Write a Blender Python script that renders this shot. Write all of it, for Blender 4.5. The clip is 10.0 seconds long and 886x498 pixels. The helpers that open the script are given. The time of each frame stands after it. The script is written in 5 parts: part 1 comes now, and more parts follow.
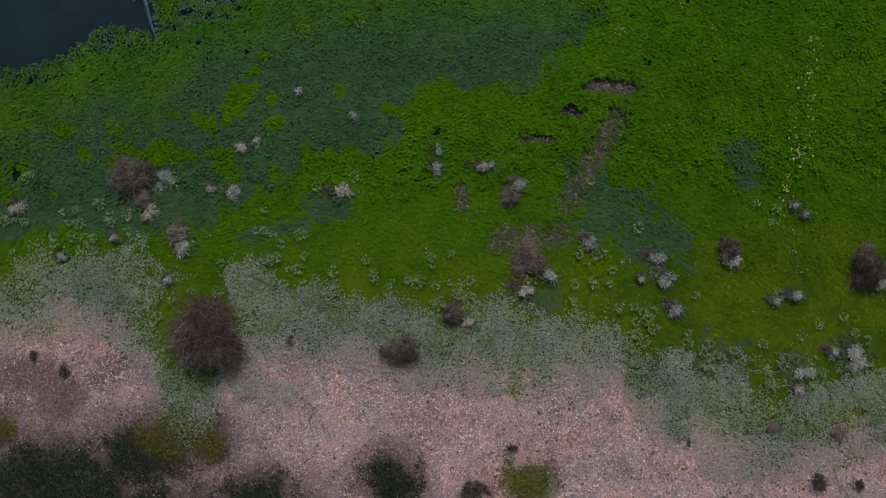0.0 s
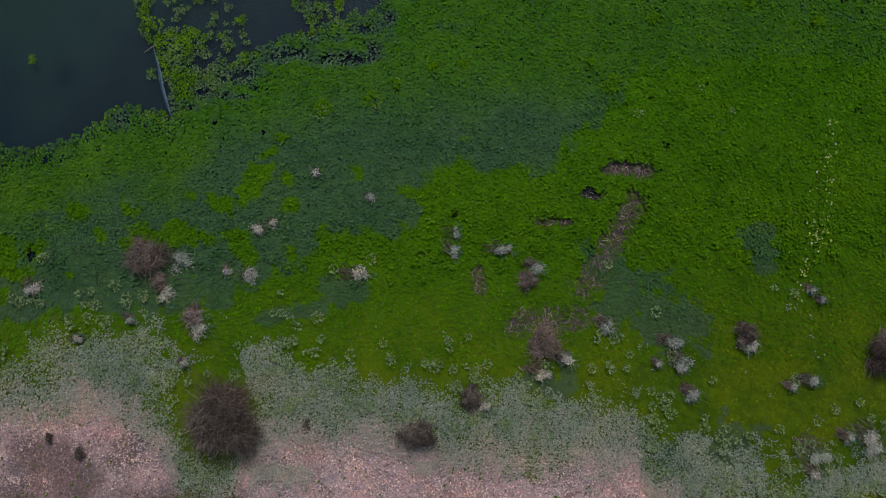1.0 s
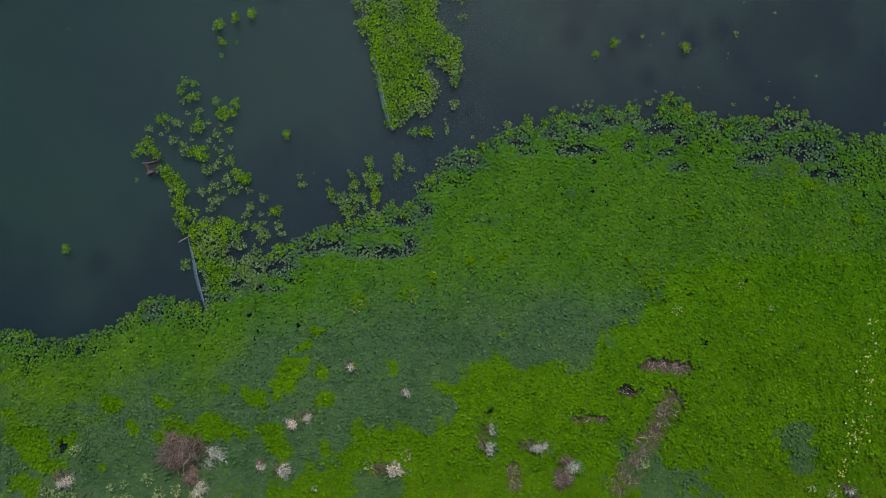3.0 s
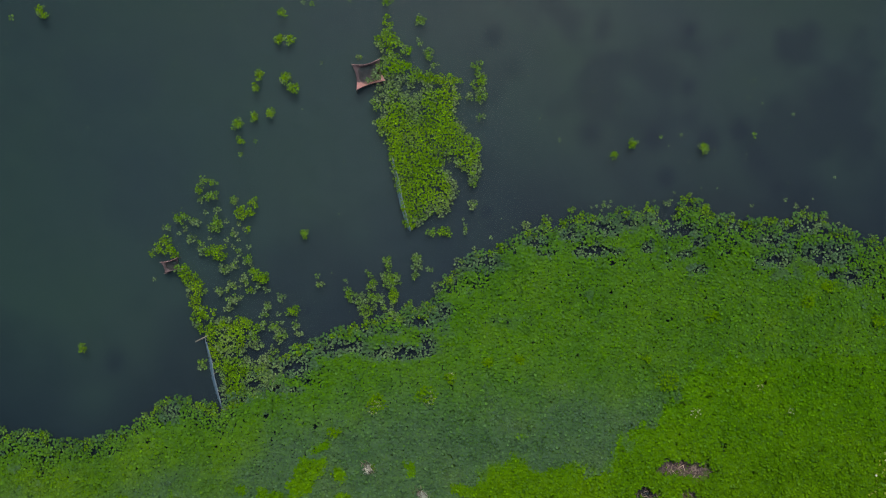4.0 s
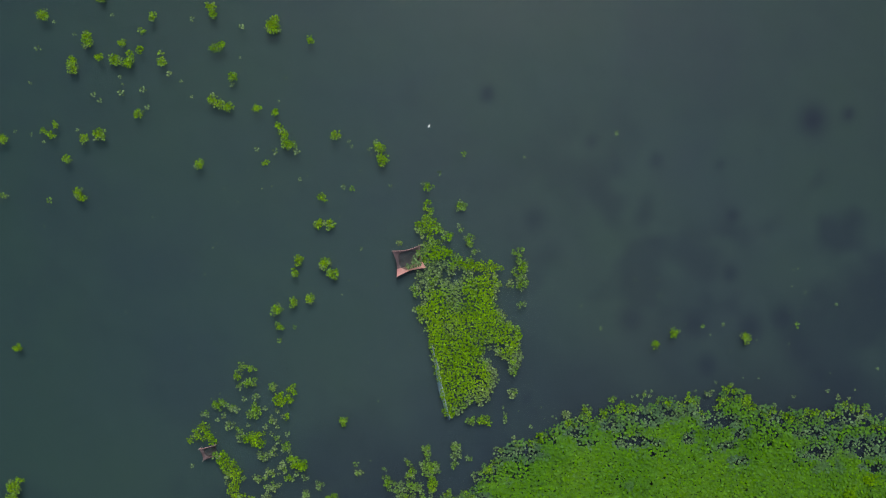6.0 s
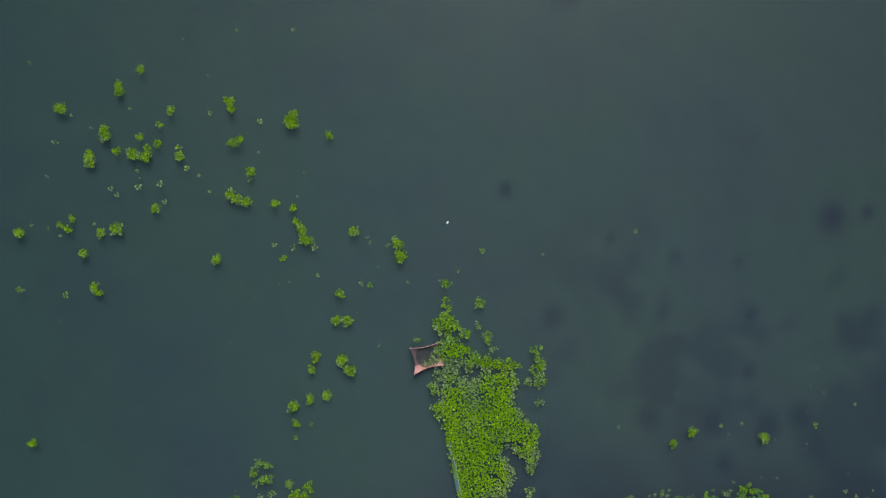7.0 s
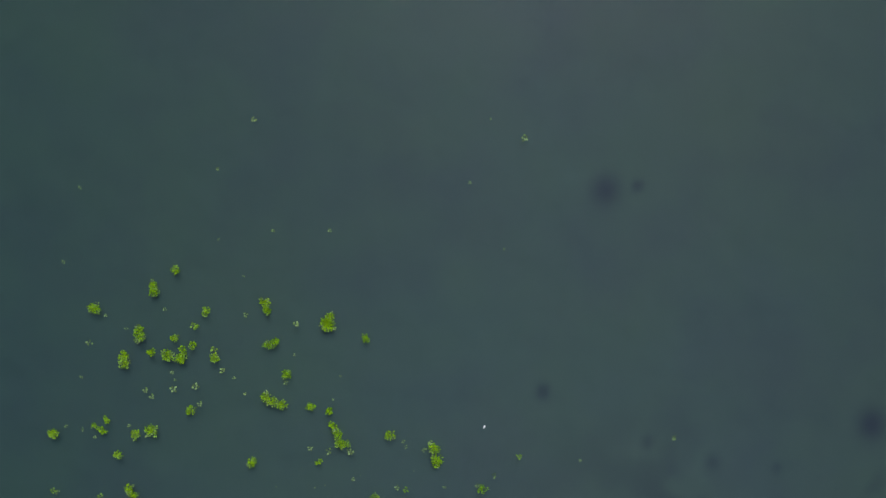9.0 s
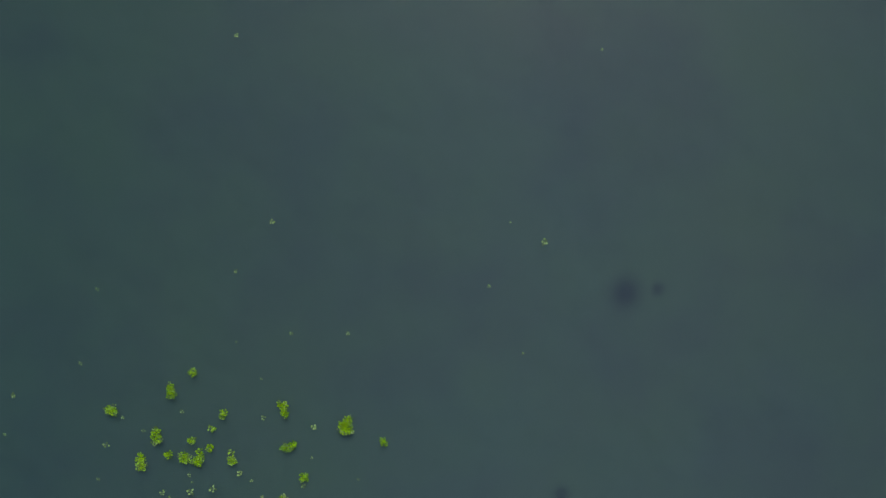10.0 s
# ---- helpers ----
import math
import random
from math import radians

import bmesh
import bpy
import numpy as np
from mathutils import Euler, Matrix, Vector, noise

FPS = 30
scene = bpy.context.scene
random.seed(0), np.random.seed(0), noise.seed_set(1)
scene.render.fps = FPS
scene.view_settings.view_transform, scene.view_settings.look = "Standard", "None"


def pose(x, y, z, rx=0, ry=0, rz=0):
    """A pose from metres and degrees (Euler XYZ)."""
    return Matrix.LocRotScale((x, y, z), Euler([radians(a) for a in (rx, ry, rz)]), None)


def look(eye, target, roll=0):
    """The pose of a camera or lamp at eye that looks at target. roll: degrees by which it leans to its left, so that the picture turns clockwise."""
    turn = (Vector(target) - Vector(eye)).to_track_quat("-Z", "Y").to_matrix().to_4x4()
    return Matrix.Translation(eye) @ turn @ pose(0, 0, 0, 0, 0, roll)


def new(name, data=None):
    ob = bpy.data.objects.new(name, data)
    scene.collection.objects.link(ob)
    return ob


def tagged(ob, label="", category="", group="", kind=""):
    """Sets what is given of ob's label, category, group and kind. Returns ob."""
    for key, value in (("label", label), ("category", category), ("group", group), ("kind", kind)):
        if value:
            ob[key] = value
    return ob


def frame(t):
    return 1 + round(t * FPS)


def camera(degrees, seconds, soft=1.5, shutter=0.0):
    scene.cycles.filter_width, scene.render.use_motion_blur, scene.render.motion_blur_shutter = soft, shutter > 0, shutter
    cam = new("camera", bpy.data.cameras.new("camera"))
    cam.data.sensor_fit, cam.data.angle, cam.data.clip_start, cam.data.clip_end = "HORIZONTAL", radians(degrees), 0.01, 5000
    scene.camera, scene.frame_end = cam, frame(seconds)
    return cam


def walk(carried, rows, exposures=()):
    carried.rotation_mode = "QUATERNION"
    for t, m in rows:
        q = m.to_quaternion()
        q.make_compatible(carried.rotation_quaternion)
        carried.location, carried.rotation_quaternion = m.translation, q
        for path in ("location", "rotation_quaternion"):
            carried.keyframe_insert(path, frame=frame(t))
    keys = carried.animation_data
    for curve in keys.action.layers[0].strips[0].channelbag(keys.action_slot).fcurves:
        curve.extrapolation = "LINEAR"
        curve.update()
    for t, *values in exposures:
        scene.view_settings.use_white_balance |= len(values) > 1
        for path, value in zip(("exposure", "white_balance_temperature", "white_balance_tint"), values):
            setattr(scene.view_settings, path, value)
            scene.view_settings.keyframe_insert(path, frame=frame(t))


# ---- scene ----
cam = camera(57.69, 10.0, soft=1.25)
# seconds, place in metres, turn in degrees: a camera that looks straight down and flies north
ROWS = [
    (0, -0.398, -0.673, 32.824, 1.933, 0.261, -1.650),
    (0.5, -0.811, 1.171, 32.852, 1.589, 0.066, -1.518),
    (1, -1.162, 3.137, 32.843, 1.193, -0.030, -1.408),
    (1.5, -1.470, 5.185, 32.783, 0.869, -0.030, -1.252),
    (2, -1.796, 7.274, 32.734, 0.660, -0.053, -1.158),
    (2.5, -2.098, 9.357, 32.707, 0.572, -0.024, -0.990),
    (2.7, -2.236, 10.133, 32.712, 0.653, -0.023, -0.908),
    (3.8, -2.995, 14.106, 32.702, 1.593, 0.032, -0.785),
    (4, -3.130, 14.864, 32.708, 1.683, -0.020, -0.636),
    (4.5, -3.478, 16.906, 32.736, 1.492, 0.020, -0.527),
    (5, -3.835, 18.956, 32.743, 1.232, 0.079, -0.368),
    (5.5, -4.218, 20.919, 32.727, 1.101, 0.082, -0.229),
    (6.8, -5.323, 25.865, 32.663, 1.215, -0.073, 0.034),
    (7, -5.467, 26.685, 32.660, 1.217, -0.103, 0.176),
    (7.5, -5.804, 28.914, 32.629, 0.871, -0.034, 0.279),
    (8, -6.174, 31.236, 32.600, 0.435, -0.017, 0.478),
    (8.5, -6.577, 33.549, 32.535, 0.002, -0.000, 0.650),
    (9, -6.959, 35.804, 32.416, -0.336, 0.057, 0.748),
    (9.5, -7.331, 37.978, 32.273, -0.522, 0.144, 0.893),
    (10, -7.752, 40.149, 32.201, -0.714, 0.123, 1.043),
]
EXPOSURES = [
    (0.0, -0.98, 5950, 10), (1.0, -0.83, 5950, 10), (2.0, -0.45, 6050, 10), (2.5, -0.28, 6150, 10), (4.0, -0.06, 6500, 10),
    (5.5, 0.16, 6500, 10), (7.5, 0.36, 6500, 10), (10.0, 0.38, 6500, 10),
]
walk(cam, [(t, pose(x, y, z, rx, ry, rz)) for t, x, y, z, rx, ry, rz in ROWS], EXPOSURES)

# ---- light: thin overcast, a wide soft sun high in the north ----
SUN_HEIGHT, SUN_AZIMUTH = 52.0, 8.0
world = bpy.data.worlds.new("overcast_sky")
scene.world = world
world.use_nodes = True
wn = world.node_tree.nodes
sky = wn.new("ShaderNodeTexSky")
sky.sky_type, sky.sun_disc = "NISHITA", False
sky.sun_elevation, sky.sun_rotation = radians(SUN_HEIGHT), radians(SUN_AZIMUTH)
sky.dust_density = 4.0
wn["Background"].inputs["Strength"].default_value = 0.085
world.node_tree.links.new(sky.outputs[0], wn["Background"].inputs["Color"])
sun = new("sun", bpy.data.lights.new("sun", "SUN"))
sun.data.energy, sun.data.angle, sun.data.color = 2.1, radians(22), (1.0, 0.96, 0.9)
ca, sa = math.cos(radians(SUN_HEIGHT)), math.sin(radians(SUN_HEIGHT))
sun.matrix_world = look((30 * ca * math.sin(radians(SUN_AZIMUTH)), 30 * ca * math.cos(radians(SUN_AZIMUTH)), 30 * sa), (0, 0, 0))


# ---- materials ----
def material(name):
    m = bpy.data.materials.new(name)
    m.use_nodes = True
    return m, m.node_tree.nodes, m.node_tree.links, m.node_tree.nodes["Principled BSDF"]


def noise_node(nodes, links, scale, detail=4.0, rough=0.6, coords=None):
    n = nodes.new("ShaderNodeTexNoise")
    n.inputs["Scale"].default_value, n.inputs["Detail"].default_value, n.inputs["Roughness"].default_value = scale, detail, rough
    if coords is not None:
        links.new(coords, n.inputs["Vector"])
    return n


def position(nodes):
    return nodes.new("ShaderNodeNewGeometry").outputs["Position"]


def ramp_node(nodes, links, source, stops):
    r = nodes.new("ShaderNodeValToRGB")
    e = r.color_ramp.elements
    while len(e) < len(stops):
        e.new(0.5)
    for el, (p, c) in zip(e, stops):
        el.position, el.color = p, (*c, 1)
    links.new(source, r.inputs["Fac"])
    return r.outputs["Color"]


def mix_node(nodes, links, fac, a, b, blend="MIX"):
    n = nodes.new("ShaderNodeMix")
    n.data_type, n.blend_type = "RGBA", blend
    for value, socket in ((fac, n.inputs[0]), (a, n.inputs[6]), (b, n.inputs[7])):
        if isinstance(value, (int, float)):
            socket.default_value = value
        elif isinstance(value, tuple):
            socket.default_value = (*value, 1)
        else:
            links.new(value, socket)
    return n.outputs[2]


def attribute(nodes, name):
    n = nodes.new("ShaderNodeAttribute")
    n.attribute_name = name
    return n


def map_node(nodes, links, source, a, b, c, d):
    n = nodes.new("ShaderNodeMapRange")
    for i, v in enumerate((a, b, c, d)):
        n.inputs[i + 1].default_value = v
    links.new(source, n.inputs[0])
    return n.outputs[0]


def bump_node(nodes, links, bsdf, height, strength, distance):
    n = nodes.new("ShaderNodeBump")
    n.inputs["Strength"].default_value, n.inputs["Distance"].default_value = strength, distance
    links.new(height, n.inputs["Height"])
    links.new(n.outputs[0], bsdf.inputs["Normal"])


def leaf_material(name, fresh, grey, rough=0.45, spread=0.5, own=False, gloss=0.12):
    """Leaves that run from fresh to grey by their tone, each one a little lighter or darker."""
    m, n, l, p = material(name)
    tone = attribute(n, "tone").outputs["Fac"]
    base = mix_node(n, l, attribute(n, "warm").outputs["Fac"], mix_node(n, l, tone, fresh, grey), (0.175, 0.235, 0.001))
    island = attribute(n, "vary").outputs["Fac"] if own else n.new("ShaderNodeNewGeometry").outputs["Random Per Island"]
    # the last stop also colours the painted glints of mat and herb leaves
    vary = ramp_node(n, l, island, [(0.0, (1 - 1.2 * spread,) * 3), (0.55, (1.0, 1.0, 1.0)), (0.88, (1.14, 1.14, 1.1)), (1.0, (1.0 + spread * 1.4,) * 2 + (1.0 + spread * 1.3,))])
    patchy = noise_node(n, l, 0.55, 5, 0.6, position(n)).outputs["Fac"]
    wide = ramp_node(n, l, patchy, [(0.3, (0.78, 0.84, 0.8)), (0.5, (1.0, 1.0, 1.0)), (0.72, (1.22, 1.1, 0.95))])
    col = mix_node(n, l, 1.0, mix_node(n, l, 1.0, base, vary, "MULTIPLY"), wide, "MULTIPLY")
    l.new(col, p.inputs["Base Color"])
    p.inputs["Roughness"].default_value = rough
    p.inputs["Specular IOR Level"].default_value = gloss
    return m


HYACINTH = leaf_material("hyacinth_leaf", (0.076, 0.222, 0.001), (0.074, 0.148, 0.076), 0.8, 0.27, True, gloss=0.04)
YOUNG = leaf_material("young_hyacinth_leaf", (0.124, 0.285, 0.001), (0.140, 0.225, 0.095), 0.65, 0.45, True, gloss=0.06)
HERB = leaf_material("marsh_herb_leaf", (0.088, 0.174, 0.001), (0.096, 0.152, 0.084), 0.8, 0.26, True)
STRAW = leaf_material("pale_dry_grass", (0.62, 0.57, 0.49), (0.38, 0.44, 0.36), 0.8, 0.6)
BLEACHED = leaf_material("bleached_grey_green_leaf", (0.62, 0.52, 0.45), (0.310, 0.390, 0.265), 0.85, 0.22)
TWIG = leaf_material("dry_brown_twig", (0.108, 0.082, 0.066), (0.38, 0.305, 0.255), 0.85, 0.6)
LITTER = leaf_material("dry_plant_litter", (0.86, 0.635, 0.585), (0.21, 0.145, 0.13), 0.9, 0.5)
SCRUB_LEAF = leaf_material("dull_scrub_leaf", (0.028, 0.048, 0.024), (0.165, 0.160, 0.014), 0.85, 0.5)
LOW_LEAF = leaf_material("small_grey_water_leaf", (0.105, 0.195, 0.075), (0.125, 0.220, 0.115), 0.7, 0.4)
FLECK = leaf_material("whitish_green_leaf", (0.19, 0.29, 0.08), (0.31, 0.39, 0.20), 0.75, 0.4)
FLOWER = leaf_material("pale_flower", (0.36, 0.46, 0.05), (0.62, 0.66, 0.45), 0.7, 0.3)


def soil():
    m, n, l, p = material("bank_soil_and_lake_bed")
    pos = position(n)
    cover = attribute(n, "cover")
    sep = n.new("ShaderNodeSeparateColor")
    l.new(cover.outputs["Color"], sep.inputs[0])
    dry, bare, bed = sep.outputs
    dark_bed = cover.outputs["Alpha"]
    fine = noise_node(n, l, 12.0, 8, 0.85, pos).outputs["Fac"]
    mid = noise_node(n, l, 0.8, 6, 0.65, pos).outputs["Fac"]
    under = ramp_node(n, l, fine, [(0.25, (0.062, 0.140, 0.004)), (0.6, (0.088, 0.190, 0.006)), (0.8, (0.11, 0.21, 0.012))])
    pink = ramp_node(n, l, fine, [(0.30, (0.26, 0.17, 0.175)), (0.42, (0.54, 0.355, 0.335)), (0.56, (0.75, 0.50, 0.47)), (0.75, (0.86, 0.65, 0.60))])
    stain = ramp_node(n, l, mid, [(0.32, (0.48, 0.62, 0.68)), (0.46, (0.88, 0.96, 1.02)), (0.54, (1.0, 0.97, 0.97)), (0.68, (1.12, 0.90, 0.86))])
    pink = mix_node(n, l, 1.0, pink, stain, "MULTIPLY")
    broad = noise_node(n, l, 0.22, 3, 0.5, pos).outputs["Fac"]
    pink = mix_node(n, l, 1.0, pink, ramp_node(n, l, broad, [(0.36, (0.84, 0.74, 0.72)), (0.5, (1.0, 0.99, 1.02)), (0.62, (1.12, 0.97, 0.95))]), "MULTIPLY")
    brown = ramp_node(n, l, fine, [(0.3, (0.05, 0.037, 0.040)), (0.6, (0.13, 0.092, 0.096)), (0.85, (0.28, 0.205, 0.205))])
    far = noise_node(n, l, 0.12, 4, 0.55, pos).outputs["Fac"]
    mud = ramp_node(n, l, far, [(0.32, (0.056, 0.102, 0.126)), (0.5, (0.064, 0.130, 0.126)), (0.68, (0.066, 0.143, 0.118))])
    mud = mix_node(n, l, dark_bed, mud, (0.012, 0.020, 0.070))
    col = mix_node(n, l, dry, under, pink)
    col = mix_node(n, l, bare, col, brown)
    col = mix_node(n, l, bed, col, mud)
    l.new(col, p.inputs["Base Color"])
    p.inputs["Roughness"].default_value = 0.95
    bump_node(n, l, p, fine, 0.6, 0.05)
    return m


def lake_water():
    """Murky, silty lake water of its own dull colour, vignetting painted in; what lies just below shows dimly through.
    """
    m, n, l, p = material("murky_lake_water")
    pos = position(n)
    sx = n.new("ShaderNodeSeparateXYZ")
    l.new(pos, sx.inputs[0])
    # darker ends east and west: lens vignetting put into the water colour
    across = map_node(n, l, sx.outputs["X"], -26, 14, 0.0, 1.0)
    vignetted_base = ramp_node(n, l, across, [(0.05, (0.0125, 0.0350, 0.0350)), (0.52, (0.036, 0.059, 0.064)), (0.74, (0.035, 0.057, 0.061)), (1.0, (0.024, 0.039, 0.044))])
    cloud = noise_node(n, l, 0.07, 4, 0.55, pos).outputs["Fac"]
    drift = ramp_node(n, l, cloud, [(0.3, (0.90, 0.97, 1.08)), (0.7, (1.10, 1.06, 0.90))])
    l.new(mix_node(n, l, 1.0, vignetted_base, drift, "MULTIPLY"), p.inputs["Base Color"])
    p.inputs["Roughness"].default_value = 0.22
    p.inputs["IOR"].default_value = 1.33
    p.inputs["Alpha"].default_value = 0.52
    ripple = noise_node(n, l, 2.2, 3, 0.5, pos).outputs["Fac"]
    bump_node(n, l, p, ripple, 0.08, 0.03)
    return m


def cloth(name, colour, wet, rough=0.8):
    m, n, l, p = material(name)
    f = noise_node(n, l, 7.0, 6, 0.7, position(n)).outputs["Fac"]
    l.new(ramp_node(n, l, f, [(0.3, wet), (0.62, colour)]), p.inputs["Base Color"])
    p.inputs["Roughness"].default_value = rough
    return m


SOIL, WATER = soil(), lake_water()
PINK_NET = cloth("pink_net_cloth", (0.85, 0.50, 0.46), (0.70, 0.36, 0.35))
BROWN_NET = cloth("wet_brown_net_cloth", (0.25, 0.18, 0.19), (0.14, 0.105, 0.115))
BLUE_NET = cloth("faded_blue_netting", (0.34, 0.50, 0.62), (0.13, 0.27, 0.40))
BAMBOO = cloth("weathered_bamboo", (0.42, 0.38, 0.30), (0.20, 0.17, 0.13))
ROPE = cloth("bleached_rope", (0.40, 0.50, 0.56), (0.22, 0.32, 0.40))

rng = np.random.default_rng(7)


# ---- plain arithmetic of the plan ----
def lattice(ix, iy, seed):
    h = (ix.astype(np.int64) * 374761393 + iy.astype(np.int64) * 668265263 + seed * 1442695041) & 0x7FFFFFFF
    h = ((h ^ (h >> 13)) * 1274126177) & 0x7FFFFFFF
    return ((h ^ (h >> 16)) & 0xFFFF) / 65535.0


def smooth_noise(x, y, size, seed=0):
    """Soft, uneven noise from 0 to 1 whose lumps are about size metres wide."""
    x, y = np.asarray(x, float), np.asarray(y, float)
    c, d = math.cos(seed * 1.7 + 0.5), math.sin(seed * 1.7 + 0.5)
    x, y = x * c - y * d, x * d + y * c
    u = x + size * 0.55 * (value_noise(x, y, size * 0.8, seed + 500) - 0.5)
    w = y + size * 0.55 * (value_noise(x, y, size * 0.8, seed + 900) - 0.5)
    v = 0.68 * value_noise(u, w, size, seed) + 0.32 * value_noise(u * 0.8 - w * 0.6, u * 0.6 + w * 0.8, size * 0.45, seed + 77)
    return np.clip((v - 0.5) * 1.25 + 0.5, 0, 1)


def value_noise(x, y, size, seed):
    x, y = x / size, y / size
    ix, iy = np.floor(x), np.floor(y)
    fx, fy = x - ix, y - iy
    fx, fy = fx * fx * (3 - 2 * fx), fy * fy * (3 - 2 * fy)
    a, b = lattice(ix, iy, seed), lattice(ix + 1, iy, seed)
    c, d = lattice(ix, iy + 1, seed), lattice(ix + 1, iy + 1, seed)
    return (a * (1 - fx) + b * fx) * (1 - fy) + (c * (1 - fx) + d * fx) * fy


def ramped(v, a, b):
    t = np.clip((np.asarray(v, float) - a) / (b - a), 0, 1)
    return t * t * (3 - 2 * t)


def near(x, y, capsules):
    """1 on the middle lines of capsules (x0, y0, x1, y1, radius), 0 on their rims, down to -1 outside."""
    best = np.full(np.shape(x), -1.0)
    for x0, y0, x1, y1, r in capsules:
        dx, dy = x1 - x0, y1 - y0
        t = np.clip(((x - x0) * dx + (y - y0) * dy) / max(dx * dx + dy * dy, 1e-6), 0, 1)
        best = np.maximum(best, 1 - np.hypot(x - x0 - t * dx, y - y0 - t * dy) / r)
    return best


SHORE = [
    (-60, 10.5), (-30, 9.4), (-24, 9.2), (-21.47, 8.81), (-20.45, 8.57), (-19.19, 8.29), (-17.59, 8.18), (-15.99, 8.85), (-14.39, 9.83), (-13.48, 9.94), (-12.06, 9.56),
    (-11.19, 10.53), (-10.04, 11.43), (-9.01, 11.83), (-8.09, 12.14), (-7.17, 12.82), (-5.45, 13.17), (-3.5, 13.61), (-3.14, 14.56),
    (-1.99, 15.59), (-0.6, 16.15), (0.55, 16.59), (1.59, 16.7), (2.4, 16.92), (3.78, 17.3), (4.93, 17.34), (6.08, 17.1),
    (7.01, 17.82), (7.8, 17.08), (9.06, 16.84), (10.21, 16.74), (11.6, 17.27), (12.96, 16.43), (14.51, 15.96), (20, 15.2), (30, 14.2), (60, 13),
]
DRY_EDGE = [
    (-60, -2.5), (-18.62, -1.78), (-17.23, -1.82), (-16.07, -1.28), (-14.47, -1.9), (-12.87, -2.86), (-12.32, -3.79), (-11.77, -5.63), (-10.86, -6.11),
    (-9.93, -5.23), (-9.45, -4.1), (-8.28, -3.22), (-6.67, -3.04), (-4.84, -3.09), (-2.56, -3.61), (-0.28, -4.13), (2, -4.42),
    (3.84, -4.25), (5.22, -3.83), (6.48, -3.98), (6.77, -5.47), (8.32, -6.54), (9.89, -7.15), (11.69, -7.87), (13.3, -8.1), (15.16, -7.6), (17.17, -7.4), (60, -7),
]
BARE = [
    (6.58, 5.39, 5.48, 3.52, 0.70), (5.48, 3.52, 4.51, 2.11, 0.66), (5.83, 6.99, 7.33, 6.83, 0.5), (4.76, 5.98, 5.21, 5.8, 0.32),
    (1.8, 0.74, 4.3, 0.89, 0.68), (0.27, 2.9, 0.36, 2.0, 0.33), (2.78, 4.86, 3.92, 4.8, 0.30),
]
SCRUB = [
    (-17.31, -8.2, -14.57, -8.5, 1.6), (-13.18, -7.41, -11.8, -7.22, 1.4), (-11.79, -6.54, -10.19, -6.93, 1.1), (-2.92, -8.49, -2.7, -8.83, 1.1),
    (2.54, -8.86, 2.76, -9.1, 1.2), (-7.72, -8.92, -8.86, -9.11, 0.9), (-18.32, -6.24, -18.2, -6.36, 0.7), (-19.5, -10.3, -7.5, -11.2, 2.3), (-19.5, -8.6, -16, -8.8, 1.6),
]
PALE = [
    (-16.3, -0.7, -13.53, -0.55, 1.3), (-7.79, -1.75, -8.47, -1.15, 0.9), (-5.73, -2.15, -1.16, -2.97, 1.0), (0.44, -3.01, 4.32, -3.58, 1.1),
    (8.82, -5.53, 10.86, -5.81, 1.2), (5.2, -4.52, 6.12, -4.31, 0.9), (13.8, -6.35, 17.2, -5.76, 0.9),
    (-8.6, -5.0, -7.0, -5.3, 0.45), (-2.2, -4.9, -0.9, -4.6, 0.32), (9.8, -8.6, 11.8, -8.9, 0.3),
]
GREY = [
    (6.2, 1.9, 8.3, 0.2, 1.3), (11.7, 4.0, 11.8, 2.8, 0.6), (-8.5, 1.2, -6.2, 1.6, 0.3), (-5.8, 2.4, -4.5, 2.2, 0.5),
    (-14.5, 2.6, -10.5, 2.4, 0.8), (2.6, -1.3, 3.3, -1.7, 0.8), (9.0, -5.2, 10.4, -4.2, 1.2), (5.5, 3.0, 6.0, 2.2, 0.9),
]
GREY_EDGE = [
    (-60, 1), (-19.8, 1.2), (-16.6, 1.4), (-12.1, 1.4), (-11.9, 2.2), (-10.8, 2.8), (-8.5, 2.6), (-7.1, 3.2), (-6.0, 4.3), (-3.7, 4.4), (-2.1, 4.9),
    (-1.8, 6.3), (-0.3, 7.1), (3.2, 6.8), (4.1, 7.6), (6.3, 9.6), (6.6, 10.9), (9.3, 11.2), (15.9, 11.2), (60, 11),
]
FRESH_SPOTS = [
    (-8.98, 6.44, -8.86, 6.78, 0.5), (-8.28, 7.23, -8.16, 7.34, 0.27), (-7.37, 6.87, -7.32, 6.75, 0.27), (-10.36, 5.9, -10.02, 5.82, 0.32), (-7.27, 5.79, -7.27, 5.68, 0.27),
    (-13.91, 5.79, -13.85, 5.74, 0.32), (-16.09, 5.83, -15.86, 5.67, 0.32), (-13.71, 4.48, -10.84, 4.65, 0.37), (-12.21, 4.91, -11.75, 4.94, 0.32), (-19.54, 4.6, -18.75, 3.44, 0.73),
    (-19.68, 2.54, -19.11, 2.3, 0.41), (-17.83, 4.22, -17.6, 4.1, 0.34), (-15.07, 4.85, -14.96, 4.78, 0.27), (-16.36, 3.16, -16.31, 3.11, 0.18), (-4.56, 7.2, -4.52, 7.04, 0.27),
]
FRESH_SPOTS += [
    (-9.48, 4.16, -9.03, 3.7, 0.37), (-9.93, 4.68, -9.01, 4.57, 0.27), (-7.42, 3.89, -7.31, 3.66, 0.27), (-2.68, 6.2, -1.89, 5.84, 0.27), (-11.5, 6.38, -11.27, 6.26, 0.14), (-8.27, 7.8, -7.8, 8.02, 0.18),
]
